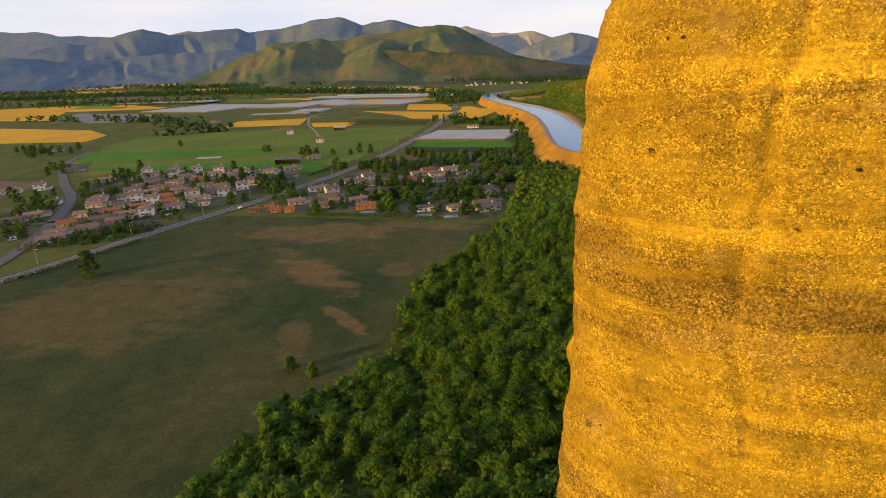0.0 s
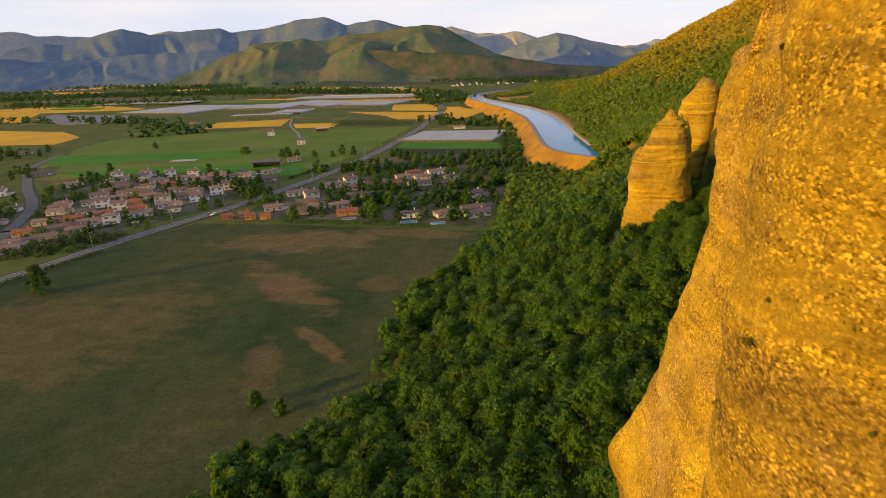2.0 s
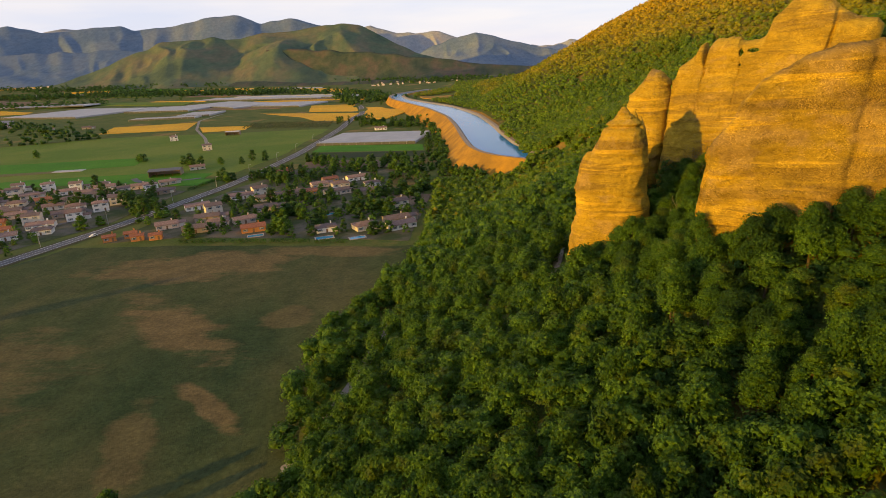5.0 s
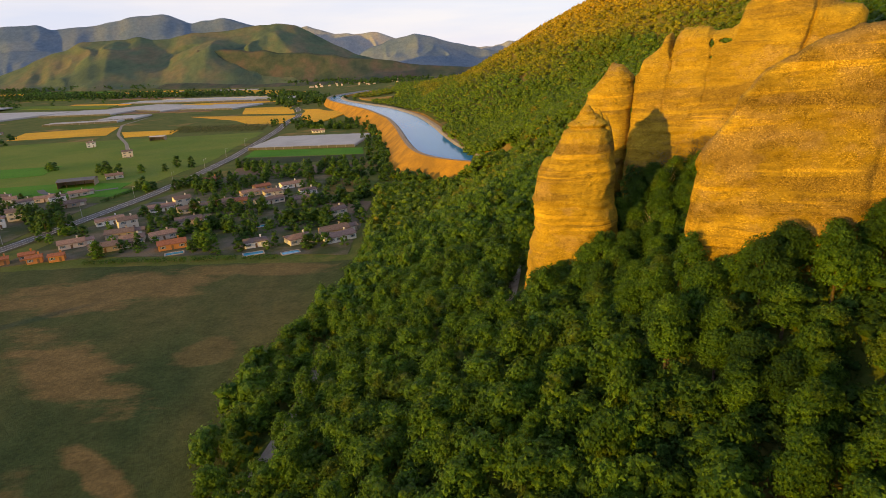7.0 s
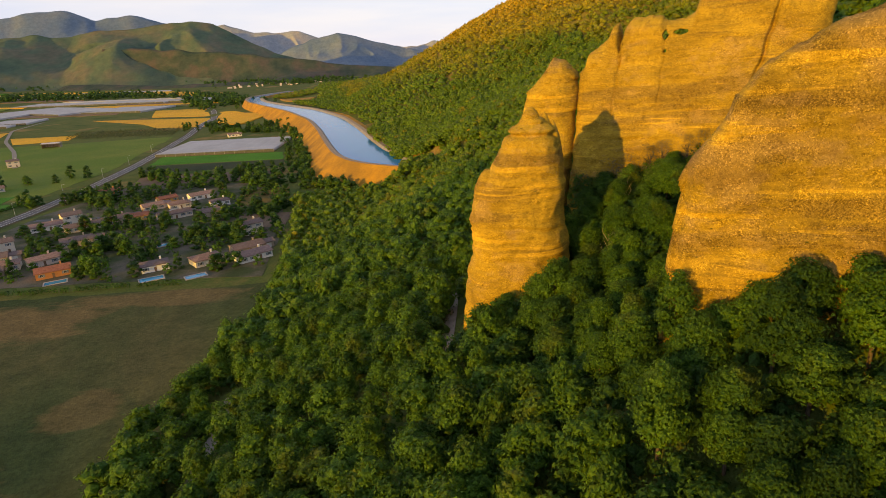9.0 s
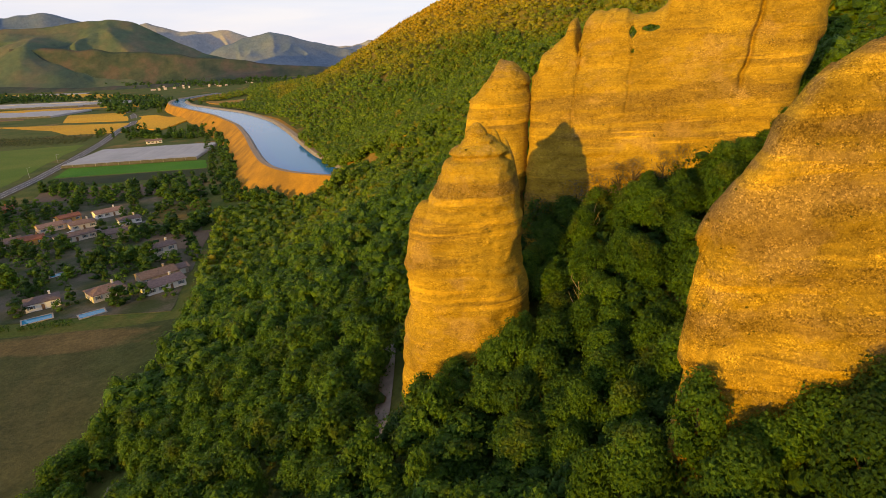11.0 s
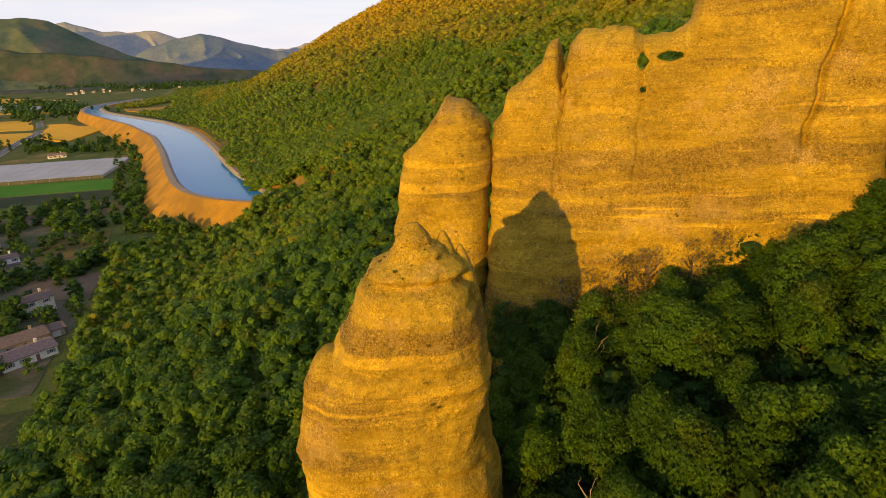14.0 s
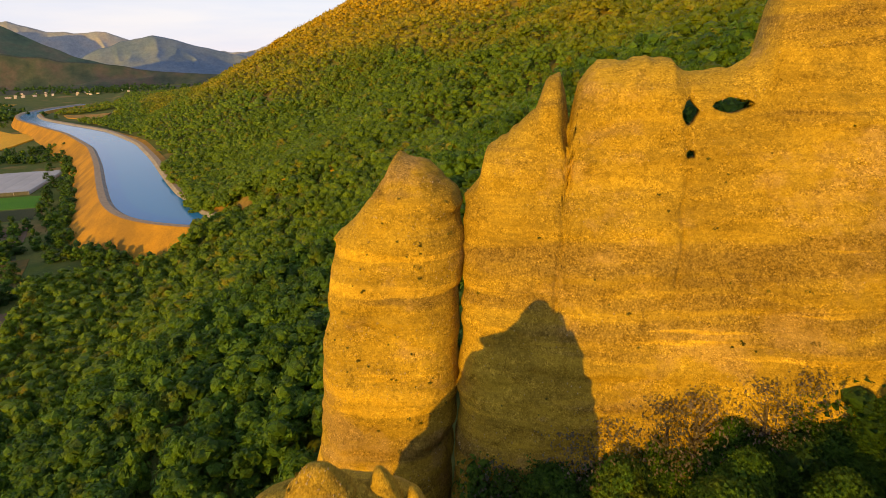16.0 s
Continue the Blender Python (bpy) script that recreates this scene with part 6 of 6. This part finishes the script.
woodland("tree_belt", spots, "dark belts of poplars and willows across the plain", LEAF_DARK, 3, 6, 1.8, 13, 16, 31, tall=1.1)
near_belts = []
for x0, y0, x1, y1, wide_, count in ((-22, 515, -32, 690, 7, 70), (-32, 690, -56, 900, 7, 64), (-30, 500, -100, 560, 16, 34), (-20, 496, 34, 446, 8, 44), (-160, 880, -60, 900, 14, 40), (-190, 925, -150, 960, 10, 14), (-131, 860, -49, 815, 12, 30), (-160, 1190, -120, 1160, 20, 24), (-130, 1420, -100, 1400, 16, 12), (-154, 588, -111, 546, 10, 22), (-47, 552, -73, 575, 9, 16), (-169, 517, -149, 491, 10, 22), (-250, 450, -196, 385, 12, 30), (-290, 610, -255, 580, 8, 9), (-210, 520, -192, 500, 6, 8), (-72, 392, -30, 388, 12, 26), (-120, 375, -100, 385, 8, 16), (-60, 424, -30, 440, 10, 18), (-345, 640, -330, 620, 4, 4), (-730, 690, -640, 620, 22, 26), (-540, 530, -500, 500, 10, 10)):
    for a in belt.random(count):
        near_belts.append((x0 + (x1 - x0) * a + belt.normal() * wide_ * 0.5, y0 + (y1 - y0) * a + belt.normal() * wide_ * 0.5))
near_belts = [(x, y) for x, y in near_belts if not near_line(x, y, CANAL_LEFT, 19) and min(math.hypot(x - a, y - b) for a, b in homes) > 8.5 and not near_line(x, y, MAIN_ROAD, 8)]
woodland("tree_belt", near_belts[::2], "dark leafy trees beside the fields and the dyke", LEAF_DARK, 10, 18, 0.45, 8.4, 6.2, 33, tall=0.95)
woodland("tree_belt", near_belts[1::2], "green leafy trees beside the fields and the dyke", LEAF, 10, 18, 0.45, 7.6, 6.2, 34, tall=0.95)
rows_ = [(-330 + 130 * k / 20 + rng.uniform(-0.5, 0.5) - 0.10 * r, 895 - 28 * k / 20 + r) for k in range(21) for r in range(0, 78, 6)]
woodland("orchard", rows_, "rows of small orchard trees", LEAF_GREY, 3, 6, 0.6, 3.6, 4.2, 32, tall=1.1)


# ---- small things: lamps, pools, cars, garden walls ----
POOL_WATER = simple("pool_water", (0.05, 0.30, 0.48), 0.08, 0.15, 0.5, 0.5, 2.0, 0.1, 0.02)
COPING = simple("pool_coping", (0.42, 0.38, 0.33), 0.8, 0.1)


def pool(x, y, w, d, turn):
    ob = thing("swimming_pool", "small turquoise swimming pool with pale coping", "pool", (x, y, float(land(x, y)) + 0.12), turn, "garden pools")
    bm = bmesh.new()
    for x0, y0, x1, y1 in ((-w / 2 - 0.5, -d / 2 - 0.5, w / 2 + 0.5, -d / 2), (-w / 2 - 0.5, d / 2, w / 2 + 0.5, d / 2 + 0.5), (-w / 2 - 0.5, -d / 2, -w / 2, d / 2), (w / 2, -d / 2, w / 2 + 0.5, d / 2)):
        box(bm, x0, y0, -0.3, x1, y1, 0.22)
    part("coping", bm, COPING, ob)
    bm = bmesh.new()
    box(bm, -w / 2, -d / 2, -0.3, w / 2, d / 2, 0.10)
    part("water", bm, POOL_WATER, ob, "still turquoise water")


pool(-77, 335, 9, 4.5, 20)
pool(-59, 333, 8, 4, 24)
pool(-117, 343, 8, 4, 20)
pool(-84, 384, 7, 4, 20)

LAMP_STEEL = simple("lamp_steel", (0.42, 0.42, 0.42), 0.5, 0.1)


def street_lamp(x, y, turn, h=8.0):
    ob = thing("street_lamp", "tall grey steel street lamp beside the road", "lamp", (x, y, float(land(x, y)) + 0.15), turn, "street lamps along the road")
    bm = bmesh.new()
    tube(bm, (0, 0, 0), (0, 0, h), 0.14, 0.08, 8)
    part("pole", bm, LAMP_STEEL, ob)
    bm = bmesh.new()
    tube(bm, (0, 0, h - 0.1), (1.6, 0, h + 0.3), 0.06, 0.05, 6)
    part("arm", bm, LAMP_STEEL, ob)
    bm = bmesh.new()
    box(bm, 1.4, -0.16, h + 0.2, 2.2, 0.16, h + 0.36)
    part("lamp_head", bm, FRAME, ob)


for x, y in ((-221, 378), (-206, 430), (-196, 480), (-188, 530), (-183, 590), (-182, 650), (-182, 720), (-250, 285), (-266, 232), (-233, 335)):
    street_lamp(x, y, 0)

TYRE = simple("tyre_rubber", (0.02, 0.02, 0.02), 0.8, 0.2)


def car(x, y, turn, tone, label, van=False):
    paint = simple("car_paint", tone, 0.35, 0.06, 0.5, 0.5, 4.0, 0.0)
    ob = thing("van" if van else "car", label, "van" if van else "car", (x, y, float(land(x, y)) + 0.32), turn, "parked vehicles")
    roof = 2.2 if van else 1.45
    side = [(-2.1, 0.35), (-2.1, 0.85), (-1.9, 0.95), (-1.5 if van else -1.0, 1.0), (-1.3 if van else -0.5, roof), (2.0 if van else 1.3, roof), (2.15, 0.95), (2.15, 0.35)]
    bm = bmesh.new()
    a = [bm.verts.new((px, -0.85, pz)) for px, pz in side]
    b = [bm.verts.new((px, 0.85, pz)) for px, pz in side]
    for k in range(len(side)):
        j = (k + 1) % len(side)
        bm.faces.new((a[k], a[j], b[j], b[k]))
    bm.faces.new(a[::-1])
    bm.faces.new(b)
    bmesh.ops.recalc_face_normals(bm, faces=bm.faces)
    part("body", bm, paint, ob)
    for s in (-0.865, 0.865):
        bm = bmesh.new()
        box(bm, -0.75, s - 0.012, 1.02, 1.2, s + 0.012, roof - 0.12)
        part("side_window", bm, GLASS, ob)
    for px in (-1.35, 1.35):
        for s in (-0.75, 0.75):
            bm = bmesh.new()
            tube(bm, (px, s - 0.1, 0.32), (px, s + 0.1, 0.32), 0.32, 0.32, 14)
            part("wheel", bm, TYRE, ob)


car(-214, 352, 68, (0.70, 0.70, 0.70), "white car on the grey main road")
car(-323, 271, 40, (0.55, 0.66, 0.75), "pale blue van parked on gravel", True)
car(-280, 322, 30, (0.62, 0.62, 0.64), "white car parked beside the houses")
car(-272, 324, 25, (0.10, 0.11, 0.13), "dark car parked beside the houses")
car(-257, 331, 30, (0.66, 0.66, 0.66), "white car parked on a forecourt")
car(-120, 446, 26, (0.55, 0.55, 0.56), "silver car parked in a lane")
car(-98, 452, 10, (0.60, 0.60, 0.62), "white car parked in a lane")

# ---- what sits in the rock faces: pebbles, and tufts in the ledges ----
PEBBLE = simple("pebble", (0.40, 0.31, 0.19), 0.8, 0.45, 5.0)
TUFT = leaf_material("ledge_tufts", (0.07, 0.085, 0.014), (0.16, 0.14, 0.022), (0.20, 0.13, 0.02))
OCTA = np.array([(1, 0, 0), (-1, 0, 0), (0, 1, 0), (0, -1, 0), (0, 0, 1), (0, 0, -1)], float)
OCTA_F = np.array([(0, 2, 4), (2, 1, 4), (1, 3, 4), (3, 0, 4), (2, 0, 5), (1, 2, 5), (3, 1, 5), (0, 3, 5)])


def dress(ob, pebbles, tufts, seed, low=0.0):
    """Sets pebbles and leafy tufts into the sunny faces of a rock, as parts of it."""
    g = np.random.default_rng(seed)
    n = len(ob.data.vertices)
    co, no = np.empty(n * 3, np.float32), np.empty(n * 3, np.float32)
    ob.data.vertices.foreach_get("co", co)
    ob.data.vertices.foreach_get("normal", no)
    co, no = co.reshape(-1, 3), no.reshape(-1, 3)
    front = np.flatnonzero((no @ np.array((-0.7, -0.7, 0.1)) > 0.15) & (co[:, 2] > low))
    bed = vnoise(co[front, 0] / 12, co[front, 1] / 12, co[front, 2] / 1.6, seed) + 0.4 * g.random(len(front))
    pick = g.choice(front[bed > np.quantile(bed, 0.45)], pebbles)
    vs, fs = [], []
    for k, i in enumerate(pick):
        s = 0.03 + 0.045 * g.random() ** 2
        q = OCTA * s * (0.7 + 0.6 * g.random(3))
        vs.append(q + co[i] + g.normal(size=3) * 0.12 * (1 - np.abs(no[i])))
        fs.append(OCTA_F + 6 * k)
    child("gravel", mesh_of("gravel", np.concatenate(vs), np.concatenate(fs), PEBBLE), ob, "pale pebbles set in the rock", "stuff")
    groups, n0, vs, fs = g.choice(front, tufts), 0, [], []
    for i in groups:
        for _ in range(1 + int(g.random() < 0.3)):
            c = co[i] + g.normal(size=3) * np.array((0.9, 0.9, 0.25))
            j = front[np.argmin(((co[front] - c) ** 2).sum(1))]
            v, f = sprays(g, co[j].astype(float), 0.06 + 0.34 * g.random() ** 3, 30, 0.09, 0.6)
            vs.append(v), fs.append(f + n0)
            n0 += len(v)
    child("foliage", mesh_of("foliage", np.concatenate(vs), np.concatenate(fs), TUFT, False), ob, "small dark green tufts", "stuff")


for k, ob in enumerate([o for o in scene.objects if o.name.startswith(("rock_wall", "rock_tower", "rock_needle"))]):
    dress(ob, 1500, 22 if ob.name == "rock_needle" else 48, 500 + k, 58.0 if ob.name == "rock_needle" else 45.0)


# ---- bare dead trees on the slope ----
DEAD = simple("bleached_wood", (0.34, 0.28, 0.19), 0.9, 0.3, 3.0)


def dead_tree(x, y, h, seed):
    g = random.Random(seed)
    ob = thing("dead_tree", "bare pale dead tree among the oaks", "tree", (x, y, float(land(x, y)) - 0.3), g.uniform(0, 360))
    bm = bmesh.new()
    tube(bm, (0, 0, 0), (0.3, 0.2, h * 0.5), 0.16, 0.10, 7)
    tube(bm, (0.3, 0.2, h * 0.5), (0.2, 0.5, h), 0.10, 0.03, 6)
    part("trunk", bm, DEAD, ob)
    for k in range(7):
        z = h * (0.42 + 0.07 * k)
        th = k * 2.4 + g.random()
        q = (0.25 + math.cos(th) * h * 0.13, 0.25 + math.sin(th) * h * 0.13, z + h * g.uniform(0.12, 0.3))
        bm = bmesh.new()
        tube(bm, (0.28, 0.25, z), q, 0.06, 0.03, 5)
        tube(bm, q, (q[0] + g.uniform(-0.7, 0.7), q[1] + g.uniform(-0.7, 0.7), q[2] + 0.9), 0.03, 0.012, 4)
        part("branch", bm, DEAD, ob)


dead_tree(61.4, 197.5, 8.0, 1)
dead_tree(50.9, 183.3, 9.0, 2)
